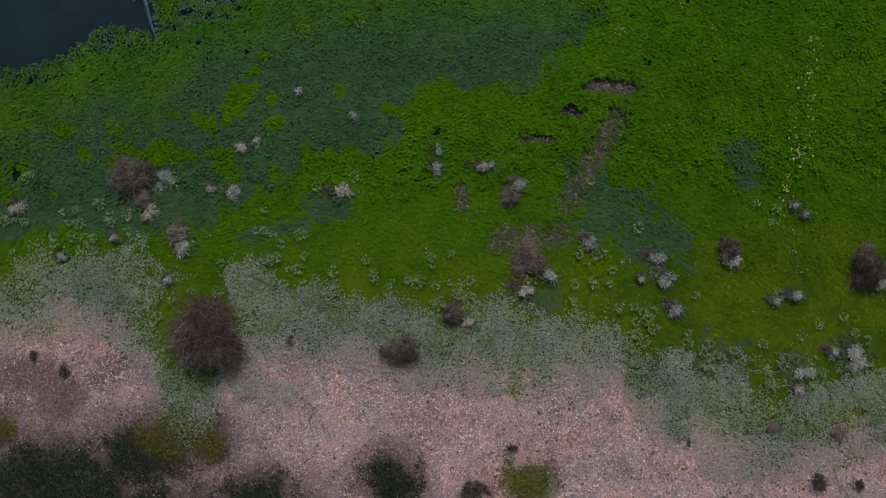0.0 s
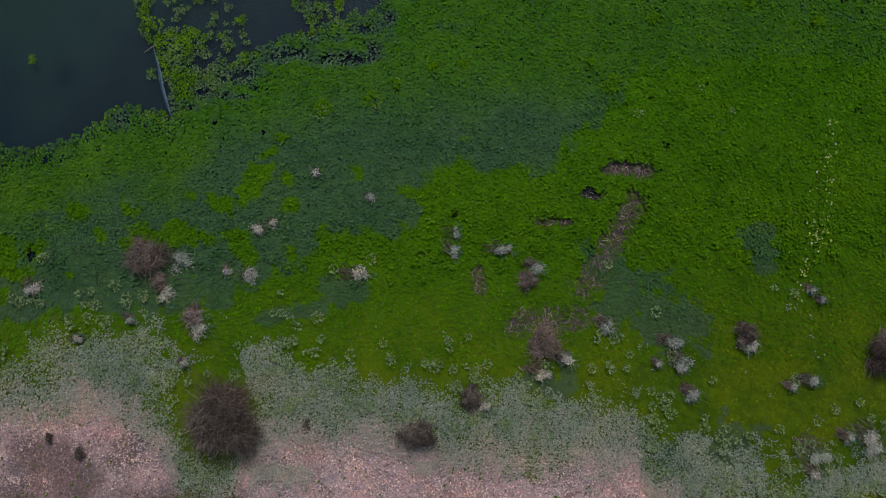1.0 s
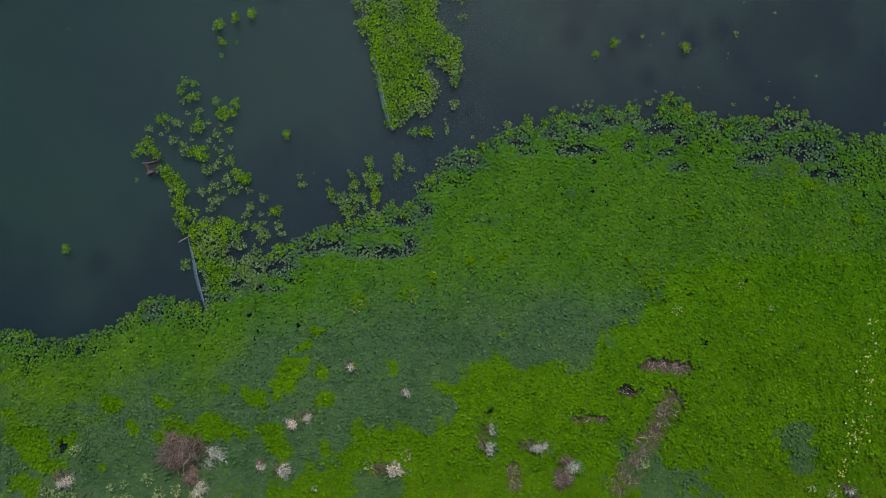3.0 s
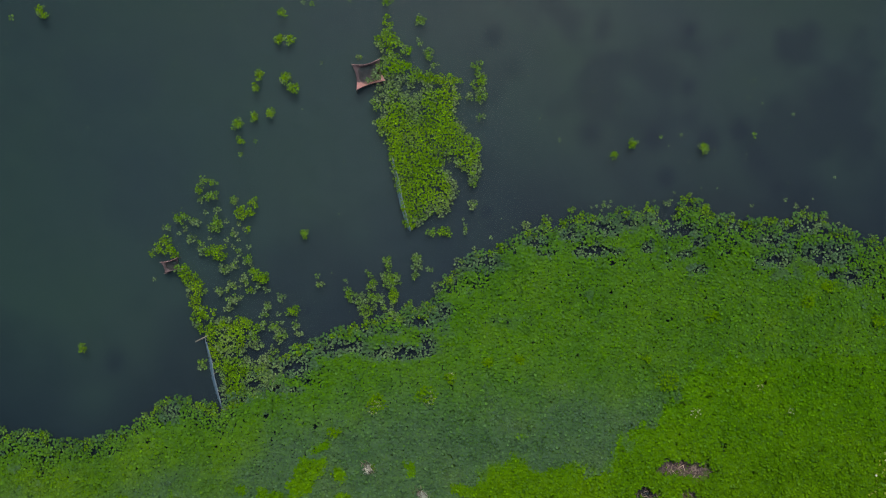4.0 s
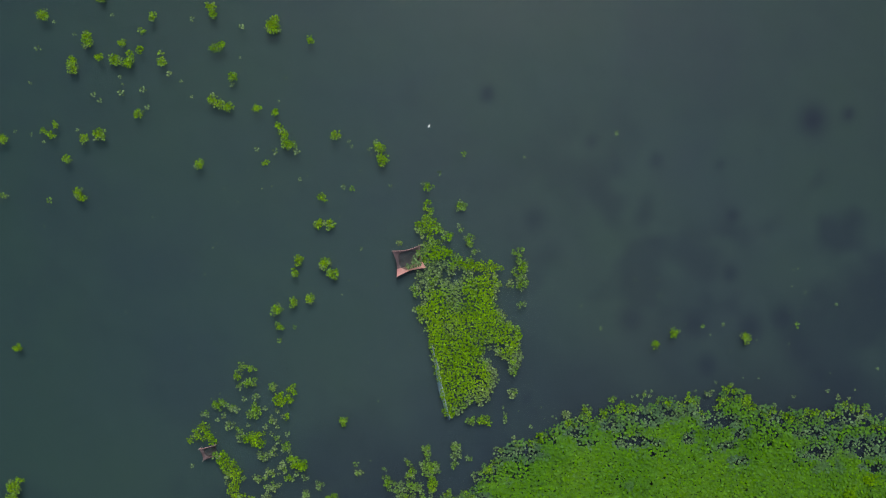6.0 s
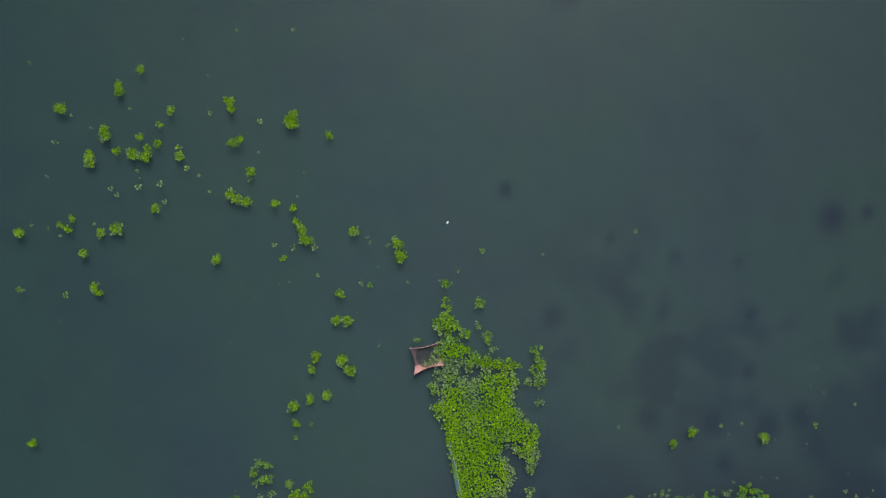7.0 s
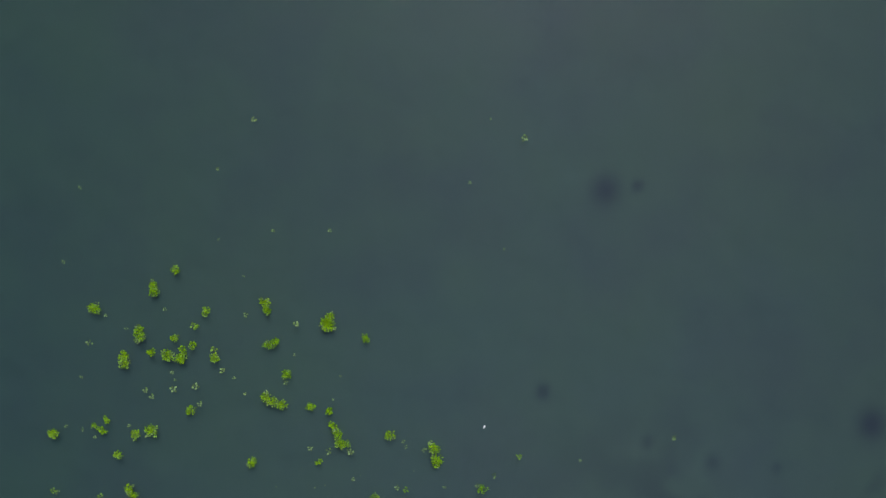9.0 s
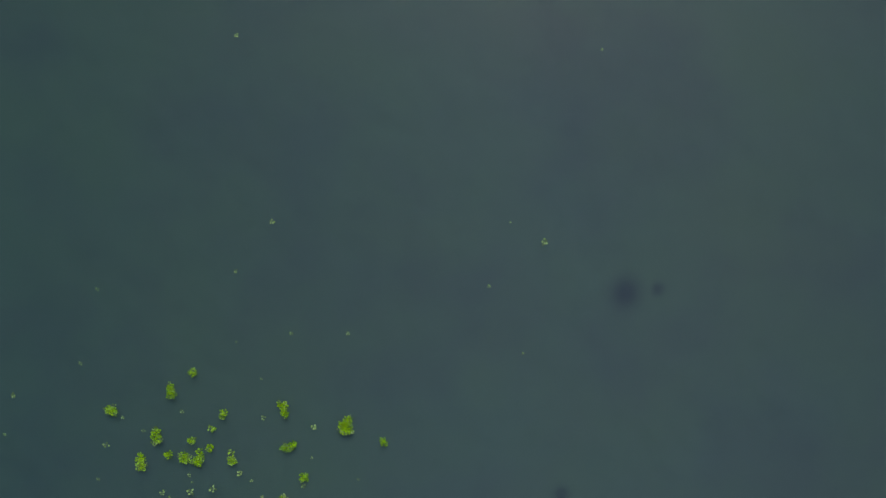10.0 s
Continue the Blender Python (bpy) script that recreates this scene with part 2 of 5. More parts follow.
BROWN = [(-20.5, -7.2, -12.5, -8.8, 2.6), (-13.0, -9.5, -7.0, -9.8, 1.3), (-17.5, -4.6, -16.0, -5.2, 1.2)]
POOLS = [(8.08, 7.75, 0.16), (-17.88, 3.97, 0.24), (-0.66, 5.14, 0.13), (-15.94, 0.5, 0.18), (5.0, 5.9, 0.22)]
YELLOW = [(14.9, 8.4, 14.3, 6.2, 0.5), (14.36, 6.39, 14.06, 3.73, 0.6), (14.0, 3.6, 13.2, 1.6, 0.35)]


# hollows in the rim of the mat: place and half widths
HOLLOWS_EAST = [
    (-1.52, 15.23, 0.57, 0.21), (0.65, 16.02, 0.27, 0.21), (3.05, 15.67, 0.82, 0.16), (4.43, 16.78, 0.46, 0.21), (3.51, 16.62, 0.6, 0.21), (6.48, 16.48, 0.82, 0.21),
    (6.63, 15.52, 0.39, 0.11), (7.17, 14.88, 0.32, 0.16), (10.19, 16.03, 0.6, 0.18), (10.39, 15.25, 0.62, 0.21), (12.52, 15.61, 0.96, 0.21), (12.28, 15.2, 0.64, 0.18),
    (11.09, 16.48, 0.37, 0.25), (11.85, 16.59, 0.37, 0.25), (0.99, 15.61, 0.21, 0.09), (5.17, 15.82, 0.21, 0.18), (2.02, 16.33, 0.37, 0.18), (7.34, 15.97, 0.27, 0.18),
    (13.41, 14.47, 0.27, 0.23), (12.62, 14.61, 0.46, 0.11), (5.23, 16.85, 0.27, 0.14), (8.65, 16.6, 0.18, 0.14),
]
HOLLOWS_WEST = [
    (-4.88, 11.65, 1.26, 0.25), (-7.05, 11.92, 0.69, 0.23), (-3.74, 11.91, 0.32, 0.32), (-3.16, 13.29, 0.37, 0.3), (-4.14, 12.85, 0.5, 0.16), (-1.61, 15.17, 0.92, 0.14),
    (-9.11, 11.12, 0.6, 0.32), (-10.02, 11.11, 0.41, 0.27), (-10.75, 10.43, 0.6, 0.27), (-11.28, 9.87, 0.37, 0.14), (-12.26, 10.6, 0.3, 0.32), (-9.91, 10.29, 0.27, 0.16),
    (-12.12, 9.97, 0.18, 0.27), (-9.11, 10.19, 0.23, 0.11), (-12.64, 13.02, 0.41, 0.11), (-10.7, 11.77, 0.55, 0.37), (-5.22, 12.49, 0.23, 0.09), (-6.18, 12.55, 0.21, 0.11),
    (-14.13, 9.4, 0.37, 0.27), (-7.74, 11.79, 0.5, 0.14), (-8.88, 11.48, 0.32, 0.18), (-11.73, 12.14, 0.23, 0.14), (-11.16, 12.48, 0.18, 0.14), (-12.03, 12.56, 0.23, 0.16),
]
WEED_BEDS = [
    (-0.41, 38.09, 0.75, 1.0), (0.9, 38.28, 0.28, 0.9), (-2.84, 29.85, 0.40, 0.8), (10.56, 28.71, 0.75, 1.0), (12.01, 28.95, 0.36, 0.8), (7.19, 24.74, 0.45, 0.8),
    (-0.94, 24.6, 0.6, 0.6), (1.58, 25.92, 0.6, 0.55), (4.1, 27.08, 0.4, 0.55), (1.46, 27.86, 0.4, 0.5), (2.38, 26.72, 0.4, 0.5), (6.73, 26.86, 0.3, 0.5),
    (7.07, 22.41, 0.5, 0.7), (3.07, 20.57, 0.9, 0.75), (9.24, 20.55, 0.9, 0.85), (7.87, 20.14, 0.9, 0.9), (5.58, 20.35, 0.9, 0.9), (6.1, 18.6, 0.9, 0.9),
    (10.69, 18.2, 0.9, 0.9), (-16.57, 11.26, 0.9, 0.75), (-14.62, 10.65, 0.9, 0.85), (-8.66, 13.44, 0.9, 0.85), (-1.28, 17.3, 0.8, 0.85),
]


def in_pool(x, y):
    """Small gaps in the plants where dark water stands."""
    hit = np.zeros(np.shape(x), bool)
    for px, py, r in POOLS:
        hit |= np.hypot(x - px, (y - py) * 0.8) < r * (0.7 + 0.6 * smooth_noise(x, y, 0.15, 44))
    return hit


def shore(x):
    k = np.array(SHORE)
    return np.interp(x, k[:, 0], k[:, 1])


def dry_edge(x):
    k = np.array(DRY_EDGE)
    return np.interp(x, k[:, 0], k[:, 1])


def dryness(x, y):
    """0 in the green marsh, 1 on the open dry bank."""
    wobble = (smooth_noise(x, y, 1.1, 3) - 0.5) * 1.4 + (smooth_noise(x, y, 0.35, 4) - 0.5) * 0.8
    d = ramped(dry_edge(x) - y + wobble, -1.3, 0.9)
    return d * (1 - 0.75 * ramped(near(x, y, SCRUB) + wobble * 0.35, 0.0, 0.7))


def paleness(x, y):
    """1 where thin bleached grass takes over from the green herbs."""
    pale = near(x, y, PALE) + 1.3 * (smooth_noise(x, y, 0.9, 81) - 0.5) + 0.7 * (smooth_noise(x, y, 0.3, 82) - 0.5)
    line = ramped(dry_edge(x) - y + 1.8 * (smooth_noise(x, y, 1.2, 83) - 0.5), -2.2, -0.2) * (1 - ramped(dry_edge(x) - y, 0.3, 1.6))
    return np.maximum(ramped(pale, -0.5, 0.7), 0.75 * line)


def height(x, y):
    """The ground: a lake bed, a flat marsh under the plants, a low bank to the south."""
    off = shore(x) - y
    z = -0.30 + 0.35 * ramped(off, 3.0, 8.0)
    for px, py, r in POOLS:
        z = z - 0.45 * np.exp(-((x - px) ** 2 + (y - py) ** 2) / (1.3 * r) ** 2)
    z = z + 0.12 * ramped(-y, -6, 2) + 0.45 * ramped(dry_edge(x) - y, -1, 9) + 0.9 * ramped(-y, 10, 60)
    return z + (smooth_noise(x, y, 1.4, 8) - 0.5) * 0.10 + (smooth_noise(x, y, 0.5, 9) - 0.5) * 0.04


# ---- mesh helpers ----
def np_mesh(name, verts, faces, mat, **values):
    """A mesh from arrays: verts (n, 3), faces (m, 4); values: a number per vertex, by attribute name."""
    me = bpy.data.meshes.new(name)
    verts, faces = np.asarray(verts, np.float32), np.asarray(faces, np.int32)
    me.vertices.add(len(verts))
    me.vertices.foreach_set("co", verts.ravel())
    me.loops.add(faces.size)
    me.loops.foreach_set("vertex_index", faces.ravel())
    me.polygons.add(len(faces))
    me.polygons.foreach_set("loop_start", np.arange(0, faces.size, faces.shape[1], dtype=np.int32))
    for key, v in values.items():
        v = np.asarray(v, np.float32)
        if v.ndim == 2:
            me.attributes.new(key, "FLOAT_COLOR", "POINT").data.foreach_set("color", v.ravel())
        else:
            me.attributes.new(key, "FLOAT", "POINT").data.foreach_set("value", v)
    me.materials.append(mat)
    me.update()
    me.validate()
    return me


def part(name, data, parent=None, label="", at=None):
    """Links a mesh, or a bmesh with its material, as one object under a thing or a part."""
    ob = new(name, data)
    ob.parent = parent
    if at is not None:
        ob.matrix_basis = at
    return tagged(ob, label)


def bm_mesh(name, bm, mat, smooth=False):
    me = bpy.data.meshes.new(name)
    bm.normal_update()
    bm.to_mesh(me)
    bm.free()
    me.materials.append(mat)
    me.polygons.foreach_set("use_smooth", [smooth] * len(me.polygons))
    return me


def thing(name, x, y, z, label, category, group=""):
    ob = new(name)
    ob.empty_display_size = 0.1
    ob.location = (x, y, z)
    return tagged(ob, label, category, group)


LEAF = np.array([(0, 0, 0), (0.30, 0.48, 0.12), (0.74, 0.42, 0.10), (1.0, 0, -0.06), (0.74, -0.42, 0.10), (0.30, -0.48, 0.12)])
LEAF_FACES = np.array([(0, 3, 2, 1), (0, 5, 4, 3)])
SMALL_LEAF = np.array([(0, 0, 0), (0.5, 0.55, 0.12), (1.0, 0, -0.04), (0.5, -0.55, 0.12)])
SMALL_FACES = np.array([(0, 3, 2, 1)])


def leaves(base, yaw, pitch, length, width, small=False):
    """Many leaf blades folded along the midrib: arrays of places, turns, rises, lengths and widths."""
    n = len(base)
    shape, faces = (SMALL_LEAF, SMALL_FACES) if small else (LEAF, LEAF_FACES)
    p = shape[None] * np.stack([length, width, length], 1)[:, None, :]
    cp, sp, cy, sy = np.cos(pitch)[:, None], np.sin(pitch)[:, None], np.cos(yaw)[:, None], np.sin(yaw)[:, None]
    x, z = p[:, :, 0] * cp - p[:, :, 2] * sp, p[:, :, 0] * sp + p[:, :, 2] * cp
    v = np.stack([x * cy - p[:, :, 1] * sy, x * sy + p[:, :, 1] * cy, z], 2) + base[:, None, :]
    f = faces[None] + len(shape) * np.arange(n)[:, None, None]
    return v.reshape(-1, 3), f.reshape(-1, 4)


def ribbons(base, out, droop, width, steps=3):
    """Thin tapered stalks: arrays of bases, reach vectors, sag at the tip and widths."""
    n = len(base)
    t = np.linspace(0, 1, steps + 1)
    mid = base[:, None] + out[:, None] * t[None, :, None]
    mid[:, :, 2] -= droop[:, None] * (t ** 2)[None]
    side = np.stack([-out[:, 1], out[:, 0], 0 * out[:, 0]], 1)
    side /= np.maximum(np.linalg.norm(side, axis=1, keepdims=True), 1e-6)
    w = (width[:, None] * (1 - 0.75 * t)[None])[:, :, None] * side[:, None] * 0.5
    wig = rng.normal(0, 0.05, (n, steps + 1, 3)) * (np.linalg.norm(out, axis=1) * 1.0)[:, None, None] * (t > 0)[None, :, None]
    v = np.stack([mid + wig - w, mid + wig + w], 2).reshape(-1, 3)
    k = np.arange(steps) * 2
    f = np.stack([k, k + 1, k + 3, k + 2], 1)[None] + (2 * (steps + 1) * np.arange(n))[:, None, None]
    return v, f.reshape(-1, 4)


def rod(points, radius, sides=7):
    """A round rod along points, with closed ends, as a bmesh."""
    bm = bmesh.new()
    rings = []
    pts = [Vector(p) for p in points]
    for i, p in enumerate(pts):
        d = (pts[min(i + 1, len(pts) - 1)] - pts[max(i - 1, 0)]).normalized()
        q = d.to_track_quat("Z", "Y")
        r = radius[i] if isinstance(radius, (list, tuple)) else radius
        rings.append([bm.verts.new(p + q @ Vector((r * math.cos(a * math.tau / sides), r * math.sin(a * math.tau / sides), 0))) for a in range(sides)])
    for a, b in zip(rings, rings[1:]):
        for i in range(sides):
            bm.faces.new((a[i], a[(i + 1) % sides], b[(i + 1) % sides], b[i]))
    bm.faces.new(rings[0][::-1])
    bm.faces.new(rings[-1])
    return bm


# ---- the ground and the lake ----
def spaced(fine0, fine1, step, far):
    mid = np.arange(fine0, fine1 + step / 2, step)
    grow = np.geomspace(1.0, far, 22)
    return np.concatenate([(fine0 - grow)[::-1], mid, fine1 + grow])


def grid_mesh(name, xs, ys, zfun, mat, **fields):
    gx, gy = np.meshgrid(xs, ys)
    gx, gy = gx.ravel(), gy.ravel()
    w, h = len(xs), len(ys)
    i, j = np.meshgrid(np.arange(w - 1), np.arange(h - 1))
    a = (j * w + i).ravel()
    me = np_mesh(name, np.stack([gx, gy, zfun(gx, gy)], 1), np.stack([a, a + 1, a + w + 1, a + w], 1), mat, **{k: f(gx, gy) for k, f in fields.items()})
    me.polygons.foreach_set("use_smooth", np.ones(len(me.polygons), bool))
    return me


def cover(x, y):
    """red: dry soil; green: bare brown soil; blue: lake bed; alpha: darker bluish bed."""
    ragged = (smooth_noise(x, y, 0.4, 11) - 0.5) * 0.7
    bare = ramped(near(x, y, BARE) + ragged * 2.0, 0.1, 0.8)
    bare = np.maximum(bare, 0.7 * ramped(smooth_noise(x, y, 2.6, 12) + ragged * 0.3, 0.72, 0.95) * dryness(x, y))
    bare = np.maximum(bare, 0.9 * ramped(near(x, y, SCRUB) + ragged * 0.8, -0.8, 0.3) * ramped(-x, -3, 4) * ramped(-y, 4.5, 7))
    bare = np.maximum(bare, 0.5 * ramped(near(x, y, [(3.75, -4.0, 3.55, -8.5, 0.5)]) + ragged, 0.0, 0.9))
    bed = 1 - ramped(shore(x) - y, 3.0, 7.0)
    off = y - shore(x)
    # darker bluish bed along the shore and under the mat, then at WEED_BEDS
    dark_bed = 0.92 * (1 - ramped(off + (smooth_noise(x, y, 2.5, 13) - 0.5) * 4, -1.0, 6.5))
    dark_bed = np.maximum(dark_bed, 0.60 * ramped(smooth_noise(x, y, 2.8, 14) * 0.6 + smooth_noise(x, y, 1.2, 15) * 0.4, 0.45, 0.8) * ramped(x, -6, 4) * (1 - ramped(y, 25, 31)))
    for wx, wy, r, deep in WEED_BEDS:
        dark_bed = np.maximum(dark_bed, deep * np.exp(-((x - wx) ** 2 + ((y - wy) / 1.15) ** 2) / (0.75 * r) ** 2))
    bare = np.maximum(bare, 0.72 * ramped(near(x, y, BROWN) + ragged * 1.2 + 1.2 * (smooth_noise(x, y, 1.1, 16) - 0.5), -0.6, 0.4))
    return np.stack([np.maximum(dryness(x, y), 0.6 * paleness(x, y)), bare, bed, dark_bed], 1)


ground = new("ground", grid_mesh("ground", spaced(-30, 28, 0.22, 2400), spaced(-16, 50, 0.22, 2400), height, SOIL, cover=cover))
tagged(ground, "pinkish dry soil bank sloping into a dark lake bed", "ground", kind="structure")
water = new("water", grid_mesh("water", spaced(-30, 28, 4.0, 2400), spaced(0, 60, 4.0, 2400), lambda x, y: 0 * x, WATER))
tagged(water, "still murky grey-green lake water under a dull sky", "water", kind="structure")


# ---- water hyacinth ----
def rosette(n, reach, tone, r, open_by=1.0):
    """One floating plant: round blades on short stalks that spread from the middle."""
    yaw = np.arange(n) * 2.4 + r.uniform(0, 6.28) + r.normal(0, 0.25, n)
    inner = np.linspace(0.25, 1.0, n) ** 0.8
    d = reach * inner * r.uniform(0.5, 0.75, n) * open_by
    base = np.stack([np.cos(yaw) * d, np.sin(yaw) * d, 0.05 + (1.1 - inner) * reach * 0.7 + r.uniform(0, 0.03, n)], 1)
    length, width = reach * r.uniform(0.56, 0.76, n), reach * r.uniform(0.42, 0.56, n) * (1.5 - 0.5 * open_by)
    v, f = leaves(base, yaw + r.normal(0, 0.2, n), r.uniform(-0.1, 0.55, n), length, width)
    # each blade hangs on a flat stalk; all stalks meet in one crown
    side = np.stack([-np.sin(yaw), np.cos(yaw), 0 * yaw], 1) * reach * 0.07
    half = base * 0.5 + (0, 0, 0.02)
    sv = np.concatenate([[(0, 0, 0.0)], half - side, half + side])
    c, k = len(v), np.arange(n)
    sf = np.stack([np.full(n, c), c + 1 + k, 6 * k, c + 1 + n + k], 1)
    tones = np.clip(tone + r.normal(0, 0.12, n), 0, 1)
    vary = r.random(n)
    tones = np.concatenate([np.repeat(tones, 6), np.full(len(sv), min(1, tone + 0.3))])
    vary = np.concatenate([np.repeat(vary, 6), np.full(len(sv), 0.3)])
    return np.concatenate([v, sv]), np.concatenate([f, sf]), tones, vary


def rosette_set(name, count, tone, reach, low, high, seed, warm=0.0, open_by=1.0):
    r = np.random.default_rng(seed)
    made = []
    for _ in range(count):
        v, f, t, w = rosette(int(r.integers(low, high)), reach * r.uniform(0.85, 1.15), tone, r, open_by)
        made.append(np_mesh(name, v, f, YOUNG, tone=t, vary=w, warm=np.full(len(t), warm)))
    return made


CORE = rosette_set("rosette", 6, 0.02, 0.125, 6, 9, 20, 0.22)
FRESH = rosette_set("rosette", 7, 0.06, 0.125, 7, 10, 21, 0.06)
MIXED = rosette_set("rosette", 6, 0.45, 0.13, 6, 8, 22, open_by=0.85)
PALE_PLANTS = rosette_set("rosette", 6, 0.95, 0.13, 4, 7, 23, open_by=0.68)


def upright(x, y, z=0.0, size=1.0):
    return Matrix.LocRotScale((x, y, z), Euler((rng.uniform(-0.12, 0.12), rng.uniform(-0.12, 0.12), rng.uniform(0, 6.28))), (size, size, size))


def lone_plant(x, y, size, pool, label, group):
    one = new("water_hyacinth", pool[int(rng.integers(len(pool)))])
    one.matrix_basis = upright(x, y, 0.015, size)
    tagged(one, label, "water plant", group)


def depth_in(x, y, outline):
    """How far inside an outline each place lies, in metres; negative outside."""
    o = np.array(outline)
    n = np.roll(o, -1, axis=0)
    inside, best = np.zeros(np.shape(x), bool), np.full(np.shape(x), 1e9)
    for (x0, y0), (x1, y1) in zip(o, n):
        if y0 != y1:
            inside ^= ((y0 > y) != (y1 > y)) & (x < (x1 - x0) * (y - y0) / (y1 - y0) + x0)
        t = np.clip(((x - x0) * (x1 - x0) + (y - y0) * (y1 - y0)) / max((x1 - x0) ** 2 + (y1 - y0) ** 2, 1e-9), 0, 1)
        best = np.minimum(best, np.hypot(x - x0 - t * (x1 - x0), y - y0 - t * (y1 - y0)))
    return np.where(inside, best, -best)


def hollow(x, y):
    """1 in the middle of a hollow of the mat, 0 on its rim, negative outside."""
    best = np.full(np.shape(x), -3.0)
    wob = 0.7 * (smooth_noise(x, y, 0.35, 36) - 0.5) + 0.5 * (smooth_noise(x, y, 0.16, 37) - 0.5)
    for hx, hy, rx, ry in HOLLOWS_EAST + HOLLOWS_WEST:
        best = np.maximum(best, 1 - np.hypot((x - hx) / (rx + 0.05), (y - hy) / (ry + 0.05)))
    return best + wob


def rosette_pool(fresh):
    return CORE if fresh > 0.34 else FRESH if fresh > 0.16 else MIXED if fresh > 0.02 else PALE_PLANTS


def raft(name, outlines, label, gap=0.15, bright=(), dull=0.0, holes=0.84, most=300, grey=()):
    """A raft of floating plants: the plants nearest its rim are parts of their own, the rest is one mass."""
    o = np.concatenate([np.array(q) for q in outlines])
    gx, gy = np.meshgrid(np.arange(o[:, 0].min() - 0.2, o[:, 0].max() + 0.2, gap), np.arange(o[:, 1].min() - 0.2, o[:, 1].max() + 0.2, gap))
    gx = gx.ravel() + rng.uniform(-0.42, 0.42, gx.size) * gap
    gy = gy.ravel() + rng.uniform(-0.42, 0.42, gy.size) * gap
    deep = np.max([depth_in(gx, gy, q) for q in outlines], axis=0)
    gaps = smooth_noise(gx, gy, 0.26, 31)
    ok = (deep > 0.0 + 0.05 * rng.random(gx.size)) & (gaps < holes) & (hollow(gx, gy) < 0.45)
    px, py, deep, gaps = gx[ok], gy[ok], deep[ok], gaps[ok]
    fresh = 0.85 * np.minimum(deep, 0.4) + 0.75 * (smooth_noise(px, py, 0.9, 33) - 0.45) - 0.25 * ramped(gaps, holes - 0.2, holes) - dull + rng.normal(0, 0.05, len(px))
    if bright:
        fresh += 0.55 * ramped(near(px, py, bright), -0.3, 0.5) - 0.18
    fresh -= 0.3 * ramped(hollow(px, py), -0.4, 0.2)
    if grey:
        fresh -= 0.24 * ramped(near(px, py, grey) + 0.8 * (smooth_noise(px, py, 0.4, 34) - 0.5), -0.2, 0.4)
    cx, cy = float(px.mean()), float(py.mean())
    top = thing(name, cx, cy, 0.0, label, "water plants")
    order = np.argsort(deep)
    for i in order[:most]:
        pool = rosette_pool(fresh[i])
        part("rosette", pool[int(rng.integers(len(pool)))], top, at=upright(px[i] - cx, py[i] - cy, rng.uniform(-0.02, 0.03) + 0.02, rng.uniform(0.75, 1.15)))
    if len(order) > most:
        k = order[most:]
        v, f, t, w = plant_mass(px[k] - cx, py[k] - cy, np.zeros(len(k)) + 0.02, np.clip(0.62 - 2.6 * fresh[k], 0.0, 0.85), 0.14, 8, 0.35, 0.85)
        tagged(part("plant_mass", np_mesh("plant_mass", v, f, YOUNG, tone=t, vary=w, warm=0.10 * (1 - t)), top), kind="stuff")
    return top


def cluster(x, y, rx, ry, sort, label="small loose cluster of water hyacinth on open water"):
    """A few plants drifting together; sort: 1 fresh, 0 mixed, -1 pale."""
    n = max(1, round(rx * ry * 3.6 / 0.0225))
    if n < 3:
        lone_plant(x, y, max(rx, ry) / 0.12, PALE_PLANTS if sort < 0 else MIXED, "tiny pale water plant floating near a cluster", "tiny floating plants")
        return
    top = thing("hyacinth_cluster", x, y, 0.0, label, "water plants", "loose clusters")
    for k in range(n):
        q, a = math.sqrt((k + 0.4) / n) * 0.92, k * 2.4 + x * 7
        spot = (q * rx * math.cos(a) + rng.normal(0, 0.03), q * ry * math.sin(a) + rng.normal(0, 0.03))
        if q > 0.5 and rng.random() < 0.12:
            continue
        pool = rosette_pool((0.30, 0.10, -0.03)[1 - sort] + 0.24 * (0.6 - q) + rng.normal(0, 0.06))
        part("rosette", pool[int(rng.integers(len(pool)))], top, at=upright(*spot, 0.02, rng.uniform(0.6, 1.05)))


def plant_mass(x, y, z, tone, reach, blades=8, core=0.2, slim=1.0, lift_most=0.10):
    """Many plants in one mesh."""
    n = len(x)
    k = n * blades
    who = np.repeat(np.arange(n), blades)
    turn = np.tile(np.arange(blades) * 2.4, n) + np.repeat(rng.uniform(0, 6.28, n), blades) + rng.normal(0, 0.3, k)
    inner = np.tile(np.linspace(core, 1.0, blades) ** 0.8, n)
    size = np.repeat(reach * rng.uniform(0.7, 1.2, n), blades)
    d = size * inner * rng.uniform(0.45, 0.75, k)
    lift = np.repeat(rng.uniform(0, lift_most, n), blades)
    base = np.stack([x[who] + np.cos(turn) * d, y[who] + np.sin(turn) * d, z[who] + lift + 0.04 + (1.1 - inner) * size * 0.7 + rng.uniform(0, 0.04, k)], 1)
    v, f = leaves(base, turn + rng.normal(0, 0.3, k), rng.uniform(-0.15, 0.6, k), size * rng.uniform(0.5, 0.72, k), size * rng.uniform(0.46, 0.64, k) * slim)
    vary = np.clip(0.48 + rng.normal(0, 0.17, n)[who] + rng.normal(0, 0.12, k), 0, 0.88)
    # glints painted as lighter colour on three leaves in a hundred
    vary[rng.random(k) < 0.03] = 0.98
    return v, f, np.repeat(np.clip(tone[who] + rng.normal(0, 0.13, k), 0, 1), 6), np.repeat(vary, 6)


